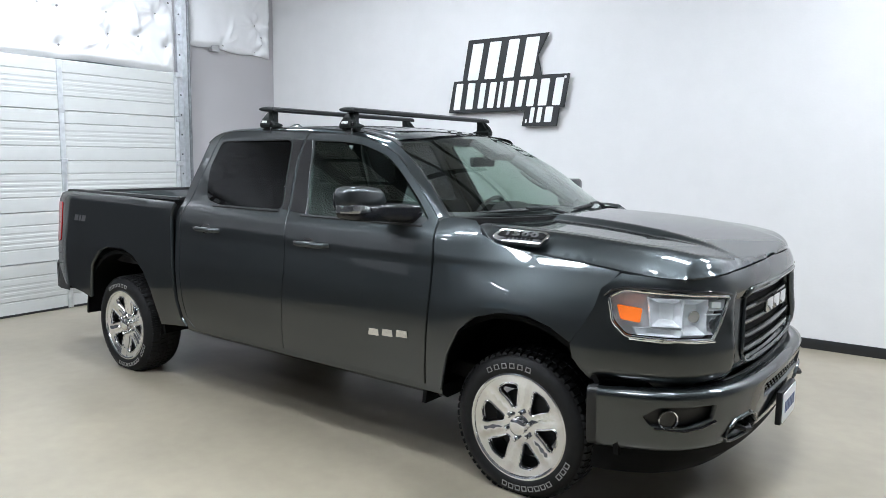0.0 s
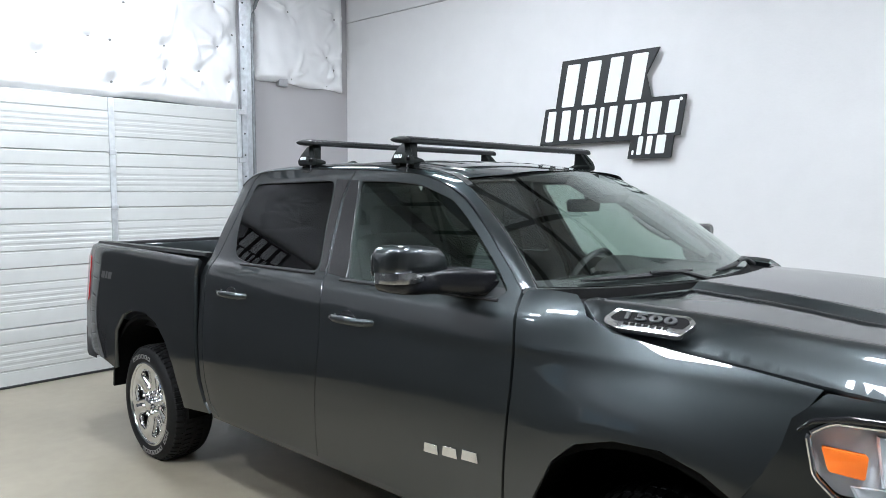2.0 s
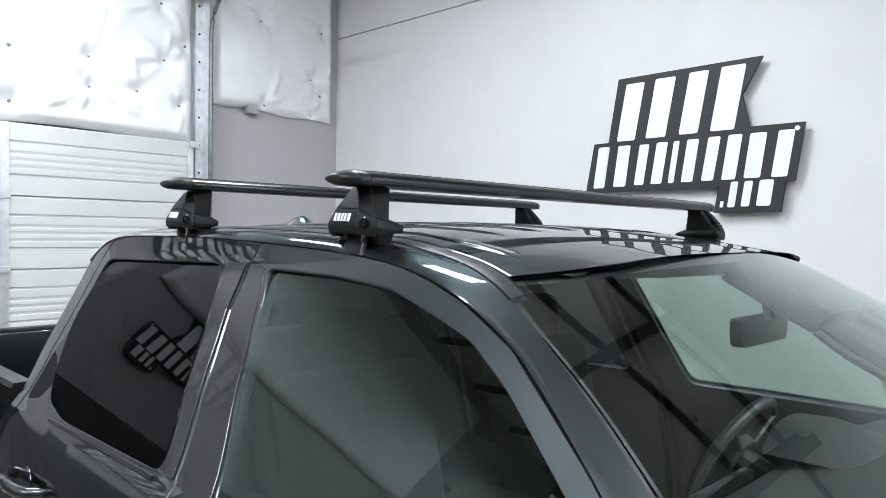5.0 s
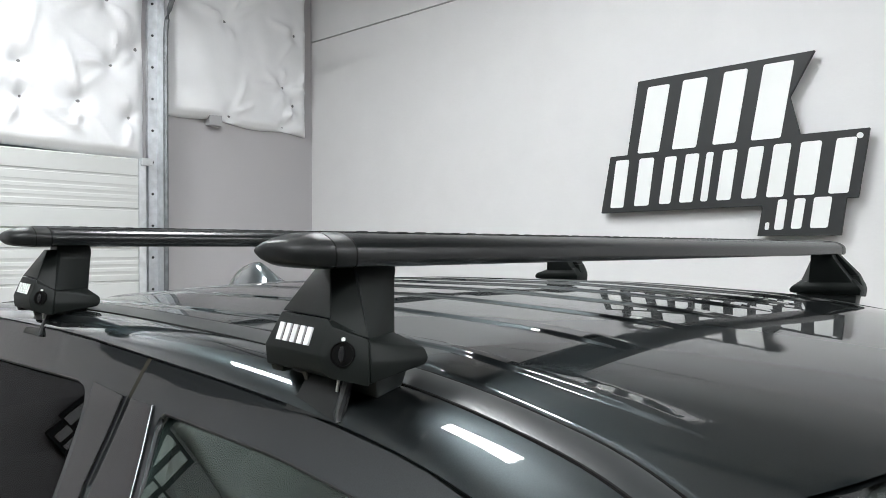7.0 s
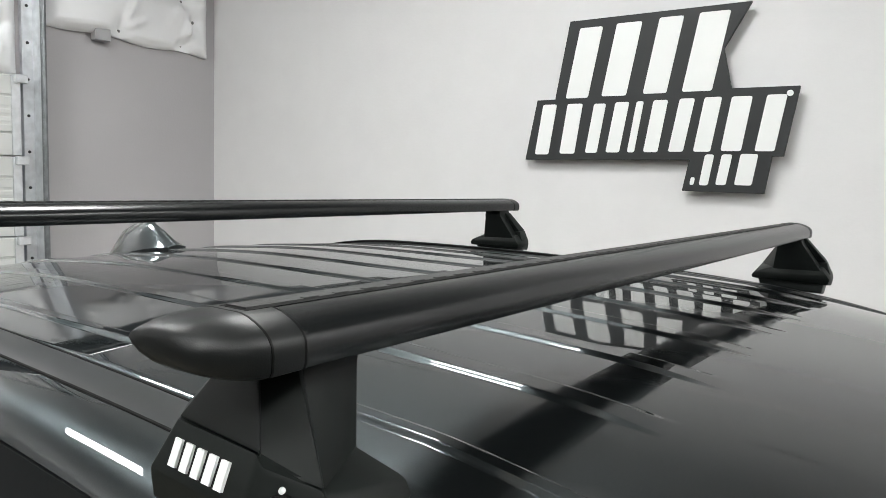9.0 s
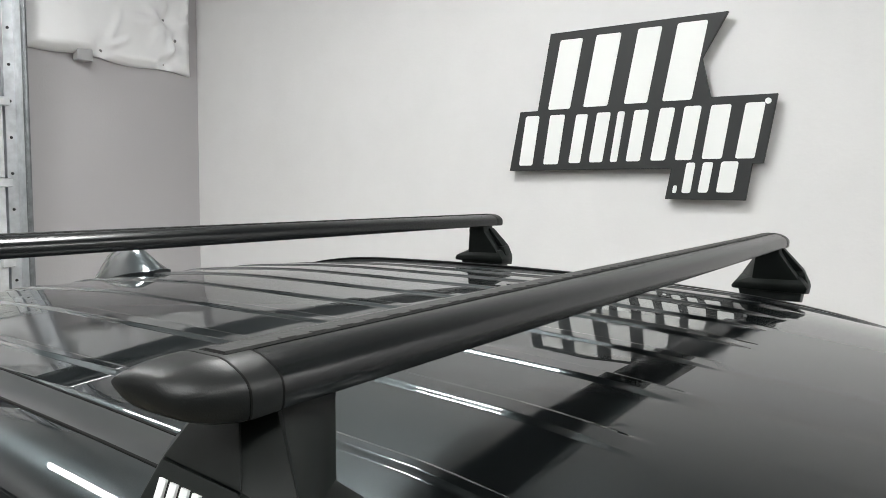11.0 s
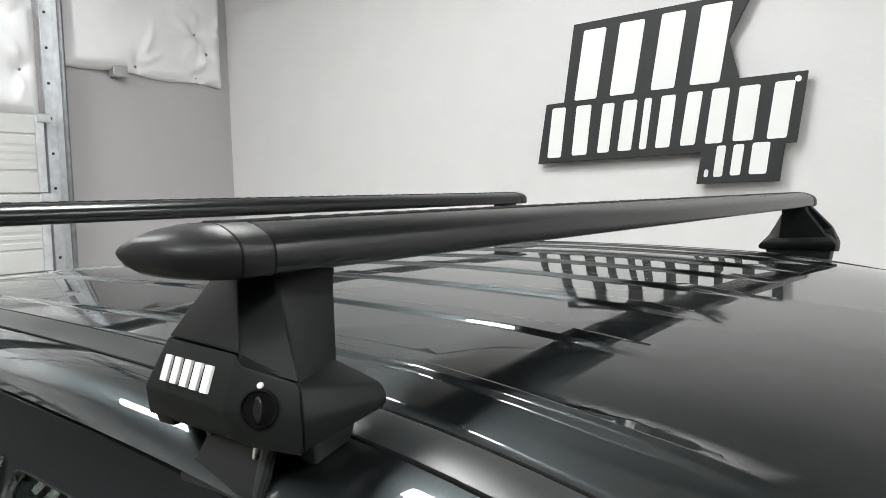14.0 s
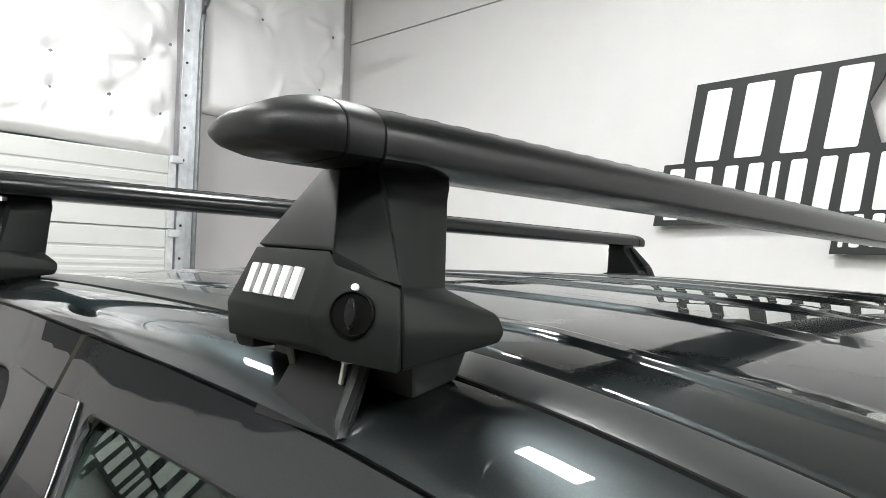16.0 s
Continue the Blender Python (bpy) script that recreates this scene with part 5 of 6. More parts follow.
def build_rear():
    # tailgate, bed floor, front wall, rear bumper
    part("tailgate", prism_bm(rounded([(-0.88, 0.80), (0.88, 0.80), (0.89, 1.40), (-0.89, 1.40)], 0.03), lambda u, v, w: Vector((-4.71 + w, u, v)), 0.07, 0.012), PAINT, truck, "painted tailgate")
    part("tailgate_cap", box_bm(Vector((-4.675, 0, 1.405)), Vector((0.07, 1.80, 0.03)), 0.008), BLACK, truck, "black tailgate cap")
    part("bed_floor", box_bm(Vector((-3.79, 0, 0.86)), Vector((1.75, 1.84, 0.03))), BLACK, truck, "black bed floor")
    part("bed_front", box_bm(Vector((-2.95, 0, 1.13)), Vector((0.04, 1.90, 0.54)), 0.01), BLACK, truck, "black bed front panel")
    for k in range(10):
        part("bed_front_rib", box_bm(Vector((-2.975, -0.80 + 0.178 * k, 1.13)), Vector((0.02, 0.06, 0.44)), 0.006, 1), BLACK, truck)
    for s in (-1, 1):
        bp = [[(x, s * y, z) for x, z in ((a, 0.56), (a, 0.76), (a + 0.03, 0.80), (a + 0.16, 0.80), (a + 0.16, 0.56))] for a, y in ((-4.86, 0.0), (-4.86, 0.7), (-4.84, 0.95), (-4.76, 1.06), (-4.62, 1.10))]
        part("rear_bumper", loft_bm(bp), BLACK, truck, "dark rear bumper")
        part("bumper_end", hull_bm([(-4.70, s * 1.085, 0.80), (-4.32, s * 1.105, 0.66), (-4.32, s * 1.105, 0.60), (-4.66, s * 1.09, 0.55), (-4.70, s * 1.0, 0.56), (-4.34, s * 1.0, 0.58)], 0.012), DEEP, truck, "dark bumper end")
    # cab back wall with its window
    part("cab_back", loft_bm([[(x, y, z) for x, y, z in ((-2.86, w, z), (-2.86, -w, z), (-2.82, -w, z), (-2.82, w, z))] for w, z in ((1.02, 0.6), (1.02, 1.38), (0.95, 1.42))]), PAINT, truck)
    part("cab_back_upper", loft_bm([[(-2.86, w, z), (-2.86, -w, z), (-2.83, -w, z), (-2.83, w, z)] for w, z in ((0.76, 1.80), (0.68, 1.89))]), PAINT, truck)
    for s in (-1, 1):
        part("cab_back_post", hull_bm([(-2.865, s * 0.96, 1.40), (-2.865, s * 0.74, 1.40), (-2.855, s * 0.78, 1.82), (-2.855, s * 0.62, 1.82), (-2.83, s * 0.96, 1.40), (-2.83, s * 0.74, 1.40), (-2.82, s * 0.78, 1.82), (-2.82, s * 0.62, 1.82)]), PAINT, truck)
    bg = part("back_glass", prism_bm([(-0.76, 1.41), (0.76, 1.41), (0.66, 1.82), (-0.66, 1.82)], lambda u, v, w: Vector((-2.852 + w, u, v)), 0.004), PRIVACY, truck, "dark rear cab glass", 0)
    bg.visible_shadow = False
    # sills, floor, frame, arches
    for s in (-1, 1):
        part("sill", loft_bm([[(x, s * y, z) for y, z in ((1.095, 0.512), (1.085, 0.47), (1.04, 0.44), (0.90, 0.44), (0.90, 0.53))] for x in (-2.74, -0.40)]), PAINT, truck, "painted sill")
        part("frame_rail", box_bm(Vector((-1.9, s * 0.46, 0.52)), Vector((5.2, 0.09, 0.17)), 0.01), CAST, truck, "black chassis rail")
        for cx in (HUB_F, HUB_R):
            sec = []
            for a in np.linspace(2, 178, 20):
                r0, r1 = 0.56, 0.585
                ca, sa = math.cos(radians(a)), math.sin(radians(a))
                sec.append([(cx + r0 * ca, s * 0.62, HUB_Z + r0 * sa * 1.04), (cx + r0 * ca, s * 1.085, HUB_Z + r0 * sa * 1.04), (cx + r1 * ca, s * 1.085, HUB_Z + r1 * sa * 1.04), (cx + r1 * ca, s * 0.62, HUB_Z + r1 * sa * 1.04)])
            part("arch_liner", loft_bm(sec), DEEP, truck, "black wheel arch liner")
            part("arch_wall", box_bm(Vector((cx, s * 0.61, 0.79)), Vector((1.10, 0.02, 0.52))), DEEP, truck, "black inner arch wall")
    part("underbody", box_bm(Vector((-1.8, 0, 0.56)), Vector((5.4, 1.75, 0.10)), 0.02), CAST, truck, "dark underbody")
    part("engine_bay", box_bm(Vector((0.30, 0, 0.85)), Vector((1.30, 1.18, 0.55)), 0.02), CAST, truck, "dark engine bay block")
    part("rear_axle", tube_bm([(HUB_R, -0.85, HUB_Z), (HUB_R, -0.15, HUB_Z), (HUB_R, 0.15, HUB_Z), (HUB_R, 0.85, HUB_Z)], [0.05, 0.06, 0.06, 0.05], 12), CAST, truck, "dark rear axle")
    part("front_axle", tube_bm([(HUB_F, -0.8, HUB_Z), (HUB_F, 0.8, HUB_Z)], 0.05, 12), CAST, truck, "dark front axle")
    part("exhaust", tube_bm([(-1.0, -0.35, 0.42), (-2.4, -0.35, 0.42), (-3.0, -0.42, 0.45)], 0.05, 12), CAST, truck, "dark exhaust pipe")
    part("fuel_tank", box_bm(Vector((-2.1, 0.62, 0.42)), Vector((1.2, 0.5, 0.22)), 0.05), CAST, truck, "black fuel tank")


def build_cabin():
    part("dashboard", loft_bm([[(-0.50 + 0.20 * (1 - t * t), 0.90 * t, 1.385), (-0.80 + 0.10 * (1 - t * t), 0.90 * t, 1.40), (-0.95, 0.90 * t, 1.33), (-0.96, 0.90 * t, 1.05), (-0.60, 0.90 * t, 0.95)] for t in np.linspace(-1, 1, 17)]), DASH, truck, "dark dashboard", 50)
    part("centre_screen", prism_bm(rounded([(-0.16, 1.10), (0.16, 1.10), (0.16, 1.36), (-0.16, 1.36)], 0.02), lambda u, v, w: Vector((-0.955 - w, u, v)), 0.02), BLACK_GLOSS, truck, "glossy dark centre screen")
    part("binnacle", loft_bm([[(x, 0.44 + 0.19 * math.cos(a), 1.375 + h * max(0, math.sin(a))) for a in [math.pi * q / 10 for q in range(11)]] for x, h in ((-0.70, 0.02), (-0.88, 0.075), (-0.97, 0.07))]), DASH, truck, "hooded instrument binnacle")
    c, tilt = Vector((-1.13, 0.44, 1.30)), Matrix.Rotation(radians(-62), 4, "Y")
    part("steering_wheel", bmesh_torus(0.19, 0.017, Matrix.Translation(c) @ tilt), DASH, truck, "dark leather steering wheel")
    for a in (0, 130, 230):
        part("wheel_spoke", tube_bm([Matrix.Translation(c) @ tilt @ Vector((0, 0, -0.02)), Matrix.Translation(c) @ tilt @ Vector((0.185 * math.cos(radians(a + 180)), 0.185 * math.sin(radians(a + 180)), 0))], 0.02, 8, 0.5), DASH, truck)
    part("wheel_boss", lathe_bm([(0.07, -0.03), (0.075, 0.0), (0.05, 0.02), (0.001, 0.024)], 24, Matrix.Translation(c) @ tilt), DASH, truck)
    part("column", tube_bm([c, c + Vector((0.30, 0, -0.12))], 0.04, 10), DASH, truck)
    for x, n, wd in ((-1.55, 2, 0.50), (-2.45, 3, 0.50)):
        for k in range(n):
            y = (-0.42 + 0.84 * k) if n == 2 else (-0.56 + 0.56 * k)
            part("seat_cushion", box_bm(Vector((x + 0.12, y, 0.93)), Vector((0.52, wd, 0.18)), 0.05, 3), CLOTH, truck, "dark cloth seat cushion")
            part("seat_back", box_bm(Vector((0, 0, 0.31)), Vector((0.14, wd, 0.66)), 0.05, 3, pose(x - 0.16, y, 0.95, 0, -14, 0)), CLOTH, truck, "dark cloth seat back")
            part("head_rest", box_bm(Vector((x - 0.335, y, 1.645 if n == 2 else 1.60)), Vector((0.10, 0.27, 0.17)), 0.04, 3), CLOTH, truck, "dark head rest")
    # pillar trims beside the windscreen, with a grab handle on each
    for s in (-1, 1):
        a, b = Vector((-0.60, s * 0.86, 1.44)), Vector((-1.10, s * 0.66, 1.795))
        part("pillar_trim", tube_bm([a.lerp(b, t) for t in np.linspace(0, 1, 8)], [0.030, 0.042, 0.046, 0.046, 0.045, 0.044, 0.042, 0.038], 10), DASH, truck, "dark pillar trim")
        q = Vector((-0.040, -s * 0.045, -0.02))
        part("grab_handle", tube_bm([a.lerp(b, 0.28), a.lerp(b, 0.33) + q, a.lerp(b, 0.50) + q * 1.15, a.lerp(b, 0.67) + q, a.lerp(b, 0.72)], 0.014, 8), DASH, truck, "dark grab handle")
    part("console", box_bm(Vector((-1.45, 0, 0.98)), Vector((0.8, 0.26, 0.30)), 0.04, 2), DASH, truck, "dark centre console")
    part("cabin_floor", box_bm(Vector((-1.7, 0, 0.70)), Vector((2.3, 1.9, 0.04))), CLOTH, truck, "dark carpet")
    part("firewall", box_bm(Vector((-0.52, 0, 0.98)), Vector((0.03, 1.9, 0.70))), CAST, truck)


def bmesh_torus(R, r, m, n=40, k=10):
    bm = bmesh.new()
    rings = [[bm.verts.new(((R + r * math.cos(2 * math.pi * j / k)) * math.cos(2 * math.pi * i / n), (R + r * math.cos(2 * math.pi * j / k)) * math.sin(2 * math.pi * i / n), r * math.sin(2 * math.pi * j / k))) for j in range(k)] for i in range(n)]
    for i in range(n):
        for j in range(k):
            a, b = rings[i], rings[(i + 1) % n]
            bm.faces.new((a[j], a[(j + 1) % k], b[(j + 1) % k], b[j]))
    bmesh.ops.transform(bm, matrix=m, verts=bm.verts)
    return bm


def build_mirror(flip):
    """Towing mirror: a tall painted head with a black lower arm and a clear indicator."""
    g = -1 if flip else 1
    m = lambda x, y, z: Vector((x, g * y, z))

    def ring(y, x0, x1, z0, z1, r):
        base = rounded([(x0, z0), (x1, z0), (x1, z1), (x0, z1)], r, 9)
        return [m(x, y, z) for x, z in base]
    # head runs outward (y), its face looks ahead
    head = [ring(-1.112, -0.885, -0.790, 1.490, 1.520, 0.014), ring(-1.126, -0.900, -0.778, 1.486, 1.545, 0.024), ring(-1.150, -0.915, -0.772, 1.482, 1.580, 0.036), ring(-1.176, -0.925, -0.770, 1.480, 1.594, 0.040), ring(-1.27, -0.935, -0.775, 1.480, 1.602, 0.042), ring(-1.34, -0.935, -0.780, 1.482, 1.604, 0.042), ring(-1.385, -0.925, -0.800, 1.486, 1.594, 0.038), ring(-1.402, -0.905, -0.835, 1.496, 1.570, 0.026)]
    mir = part("door_mirror", loft_bm(head), PAINT, truck, "large towing mirror with painted cap and clear indicator", 50)
    low = [ring(-1.03, -0.83, -0.665, 1.396, 1.502, 0.04), ring(-1.10, -0.86, -0.712, 1.399, 1.504, 0.042), ring(-1.17, -0.905, -0.758, 1.404, 1.505, 0.040), ring(-1.22, -0.928, -0.769, 1.407, 1.504, 0.038), ring(-1.28, -0.932, -0.769, 1.410, 1.502, 0.036),
           ring(-1.34, -0.928, -0.776, 1.416, 1.500, 0.034), ring(-1.385, -0.912, -0.808, 1.428, 1.494, 0.028), ring(-1.400, -0.900, -0.845, 1.444, 1.484, 0.016)]
    part("lower_shell", loft_bm(low), SATIN, mir, "dark satin lower shell and arm", 50)
    arm = [ring(-0.985, -0.80, -0.645, 1.402, 1.496, 0.03), ring(-1.028, -0.828, -0.667, 1.398, 1.500, 0.04)]
    part("arm", loft_bm(arm), SATIN, mir, "dark satin pivot", 50)
    part("foot", loft_bm([ring(-0.985, -0.78, -0.63, 1.392, 1.46, 0.02), ring(-1.03, -0.79, -0.69, 1.385, 1.44, 0.02)]), SATIN, mir, "dark mirror base", 50)
    path = [(-0.768, -1.255), (-0.764, -1.275), (-0.7635, -1.295), (-0.767, -1.32), (-0.774, -1.35), (-0.790, -1.382), (-0.815, -1.399), (-0.85, -1.408), (-0.89, -1.408)]
    band = []
    for k, (x, y) in enumerate(path):
        h = 0.006 + 0.014 * min(1, k / 3)
        c = 1.476 + 0.004 * min(1, k / 3)
        band.append([m(x - 0.012, y + 0.010, c - h), m(x, y, c - h), m(x + 0.002, y - 0.002, c), m(x, y, c + h), m(x - 0.012, y + 0.010, c + h)])
    part("indicator", loft_bm(band), INDICATOR, mir, "clear indicator lens", 50)
    part("mirror_glass", prism_bm(rounded([(-1.21, 1.48), (-1.385, 1.482), (-1.38, 1.57), (-1.215, 1.575)], 0.02), lambda u, v, w: m(-0.936 - w, u, v), 0.004), CHROME, mir, "silver mirror glass")


def build_wheel(x, y, sgn):
    """Tyre and bright six spoke rim; the axle lies along y and the face looks outward."""
    wheel = new("wheel")
    wheel.parent = truck
    turn = Matrix.Translation((x, y, HUB_Z)) @ pose(0, 0, 0, 90 * (1 if sgn < 0 else -1), 0, 0)
    R, w = 0.392, 0.265
    prof = [(0.280, 0.010), (0.288, 0.017), (0.302, 0.023), (0.322, 0.024), (0.345, 0.018), (0.368, 0.004), (0.380, -0.010), (0.387, -0.022), (R, -0.040), (R + 0.002, -w / 2), (R, -w + 0.040), (0.380, -w + 0.010), (0.345, -w - 0.018), (0.310, -w - 0.020), (0.280, -w)]
    bm = lathe_bm(prof, 72, None, True)
    bmesh.ops.transform(bm, matrix=turn, verts=bm.verts)
    for v in bm.verts:
        v.co.z = max(v.co.z, 0.002)
    tyre = part("tyre", bm, RUBBER, wheel, "black all terrain tyre with pale raised sidewall marks", 40)
    # tread blocks, two shoulder rows and a middle row
    ver, fac = [], []
    for k in range(60):
        for row, (h0, h1, r0, r1) in enumerate(((0.000, -0.052, 0.378, R + 0.005), (-0.060, -0.120, R - 0.004, R + 0.006), (-0.135, -0.195, R - 0.004, R + 0.006))):
            a0 = 2 * math.pi * (k + 0.5 * (row % 2)) / 60
            a1 = a0 + 2 * math.pi / 60 * 0.72
            base = len(ver)
            sk = 0.02 if row == 1 else 0.0
            for (aa, h, rr) in ((a0, h0, r0), (a1, h0, r0), (a1 + sk, h1, R), (a0 + sk, h1, R), (a0 + 0.006, h0 - 0.006, r1 if row else 0.392), (a1 - 0.006, h0 - 0.006, r1 if row else 0.392), (a1 + sk - 0.006, h1 + 0.004, R + 0.007), (a0 + sk + 0.006, h1 + 0.004, R + 0.007)):
                p = turn @ Vector((rr * math.cos(aa), rr * math.sin(aa), h))
                p.z = max(p.z, 0.001)
                ver.append(p)
            fac += [tuple(base + i for i in q) for q in ((4, 5, 6, 7), (0, 1, 5, 4), (1, 2, 6, 5), (2, 3, 7, 6), (3, 0, 4, 7))]
    blocks = mesh_object("tread_pattern", ver, fac, RUBBER, wheel, "chunky tread blocks", 0)
    blocks["kind"] = "stuff"
    # pale raised sidewall marks: bars in two arcs
    for a_mid, count, span in ((100, 6, 8.5), (-62, 12, 7.0)):
        for k in range(count):
            a = radians(a_mid + (k - (count - 1) / 2) * span)
            if count == 12 and k == 8:
                continue
            loop = [(-0.016, -0.014), (0.016, -0.014), (0.014, 0.014), (-0.014, 0.014)]
            hole = [(-0.0115, -0.0095), (0.0115, -0.0095), (0.0100, 0.0095), (-0.0100, 0.0095)]
            bm = bmesh.new()
            o = [bm.verts.new(turn @ Matrix.Rotation(a, 4, "Z") @ Vector((0.326 + v, u, 0.0265))) for u, v in loop]
            i = [bm.verts.new(turn @ Matrix.Rotation(a, 4, "Z") @ Vector((0.326 + v, u, 0.0265))) for u, v in hole]
            for q in range(4):
                bm.faces.new((o[q], o[(q + 1) % 4], i[(q + 1) % 4], i[q]))
            for fc in bmesh.ops.extrude_face_region(bm, geom=bm.faces[:])["geom"]:
                if isinstance(fc, bmesh.types.BMVert):
                    fc.co += turn.to_3x3() @ Vector((0, 0, -0.004))
            part("sidewall_mark", bm, LETTER, wheel, "", 0)
    rim_turn = turn @ Matrix.Diagonal((1.07, 1.07, 1.0, 1.0))
    # rim
    part("rim", lathe_bm([(0.268, 0.008), (0.266, 0.014), (0.258, 0.016), (0.250, 0.012), (0.244, -0.004), (0.236, -0.05), (0.230, -0.20), (0.225, -0.20), (0.228, -0.05), (0.235, -0.012), (0.255, 0.0)], 72, rim_turn, True), ALLOY, wheel, "bright rim")
    # Dark sleeve over the bright rim; its colour holds the shade behind the spokes.
    part("barrel", lathe_bm([(0.2415, -0.012), (0.2335, -0.05), (0.2275, -0.19), (0.222, -0.19), (0.226, -0.05), (0.233, -0.012)], 48, rim_turn, True), CAST, wheel, "wheel barrel, dark colour for the shade inside")
    part("brake", lathe_bm([(0.17, -0.10), (0.17, -0.08), (0.06, -0.075), (0.001, -0.075)], 40, rim_turn), CAST, wheel, "dark brake disc")
    holes = []
    for k in range(6):
        c = radians(60 * k + 50)
        lp = []
        for r, d in ((0.090, -8), (0.140, -13.5), (0.190, -18), (0.210, -15.5), (0.219, 0), (0.210, 15.5), (0.190, 18), (0.140, 13.5), (0.090, 8)):
            a = c + radians(d)
            lp.append((r * math.cos(a), r * math.sin(a)))
        holes.append(rounded(lp, 0.012, 2))
    ring = [(0.250 * math.cos(2 * math.pi * k / 60), 0.250 * math.sin(2 * math.pi * k / 60)) for k in range(60)]

    def face(u, v):
        r = math.hypot(u, v)
        a = (math.degrees(math.atan2(v, u)) - 20) % 60
        a = min(a, 60 - a)
        h = 0.006 - 0.030 * (1 - (r / 0.25) ** 2) + 0.010 * math.exp(-(r / 0.09) ** 4)
        h += 0.006 * max(0, 1 - a / 9.0) * min(1, max(0, (r - 0.08) / 0.04)) * min(1, max(0, (0.25 - r) / 0.05))
        return rim_turn @ Vector((u, v, h))
    sheet("spoke_face", ring, face, CHROME, wheel, 0.016, holes, 0.045, (0, sgn, 0), label="chrome six spoke face")
    for hole in holes:
        pts = [face(*p) for p in resampled(hole, 0.012)]
        part("opening_edge", tube_bm(pts + pts[:2], 0.0042, 6), CHROME, wheel, "chrome edge of the opening")
    part("hub_cap", lathe_bm([(0.045, -0.012), (0.043, 0.014), (0.036, 0.020), (0.018, 0.023), (0.001, 0.023)], 32, rim_turn), CHROME, wheel, "chrome hub cap")
    for k in range(6):
        a = radians(60 * k + 20)
        part("lug_nut", lathe_bm([(0.013, -0.02), (0.013, 0.012), (0.009, 0.020), (0.001, 0.021)], 6, rim_turn @ Matrix.Translation((0.068 * math.cos(a), 0.068 * math.sin(a), 0))), CHROME, wheel, "chrome lug nut")


side_of_truck(False)
side_of_truck(True)
build_roof()
build_screen()
build_hood()
build_nose()
build_rear()
build_cabin()
build_mirror(False)
build_mirror(True)
for _x, _y in ((HUB_F, 1.015), (HUB_R, 1.075)):
    build_wheel(_x, -_y, -1)
    build_wheel(_x, _y, 1)

# ---------------------------------------------------------------- load bars on the roof


def bar_section(kw=1.0, kh=1.0):
    """Wing shaped section of a bar: a sloping top, a blunt nose ahead, a flat underside and a thin tail."""
    upper = [(-0.0430, 0.0035), (-0.0385, 0.0078), (-0.0300, 0.0122), (-0.0205, 0.0150), (-0.0130, 0.0160), (0.0130, 0.0160), (0.0200, 0.0146), (0.0270, 0.0118), (0.0325, 0.0088), (0.0368, 0.0052)]
    lower = [(0.0392, 0.0014), (0.0400, -0.0040), (0.0396, -0.0120), (0.0382, -0.0150), (0.0350, -0.0164), (0.0100, -0.0172), (-0.0120, -0.0165), (-0.0290, -0.0110), (-0.0390, -0.0040), (-0.0428, 0.0000)]
    return [(u * kw, w * kh) for u, w in upper + lower]


def build_load_bar(x, z, drop):
    """A bar across the roof on two clamped feet; x, z its middle, drop the height of the bar over the foot's base."""
    rack = tagged(new("roof_load_bar"), "black wing shaped load bar on two clamped feet", "roof bar", "load bars on the roof")
    rack.matrix_basis = TRUCK @ Matrix.Translation((x, 0.012, z))
    L = 0.782
    part("bar", loft_bm([[(u, y, v) for u, v in bar_section()] for y in np.linspace(-L, L, 9)]), BAR, rack, "black anodised aluminium bar", 28)
    # slot cover: a rubber strip between two dark gaps, with short ribs
    part("slot", loft_bm([[(u, y, v) for u, v in ((-0.0120, 0.0120), (0.0118, 0.0120), (0.0118, 0.0165), (-0.0120, 0.0165))] for y in (-L - 0.012, L + 0.012)]), DEEP, rack, "dark slot along the bar", 0)
    part("grip_strip", loft_bm([[(u, y, v) for u, v in ((-0.0100, 0.0160), (0.0098, 0.0160), (0.0086, 0.0176), (-0.0088, 0.0176))] for y in (-L - 0.010, L + 0.010)]), STRIP, rack, "black rubber grip strip", 0)
    for k in range(56):
        y = -L + 0.04 + k * (2 * L - 0.08) / 55
        part("strip_rib", box_bm(Vector((0.0068, y, 0.0174)), Vector((0.0042, 0.013, 0.0016)), 0.0005, 1), STRIP, rack)
    for sg in (-1, 1):
        secs = []
        # the cap narrows towards its end and its nose sweeps back
        for t, kw, kh, back, dz in ((0.0, 1.006, 1.012, 0, 0), (0.022, 1.010, 1.02, 0, 0), (0.030, 0.985, 1.0, -0.0010, 0), (0.039, 0.935, 0.93, -0.0045, -0.0006), (0.046, 0.875, 0.82, -0.0085, -0.0012), (0.0515, 0.80, 0.68, -0.0115, -0.0016), (0.0545, 0.70, 0.55, -0.0140, -0.0016), (0.0560, 0.52, 0.40, -0.0160, -0.0016), (0.0566, 0.28, 0.20, -0.0175, -0.0016)):
            secs.append([(u * kw + back, sg * (L - 0.006 + t), v * kh + dz) for u, v in bar_section()])
        part("end_cap", loft_bm(secs), CAP, rack, "charcoal plastic end cap", 32)
        for y in (L - 0.0070, L + 0.0165):
            part("cap_joint", loft_bm([[(u, sg * q, v) for u, v in bar_section(1.011, 1.022)] for q in (y, y + 0.0014)]), DEEP, rack, "dark joint line")
        build_foot(rack, sg, drop)
    return rack


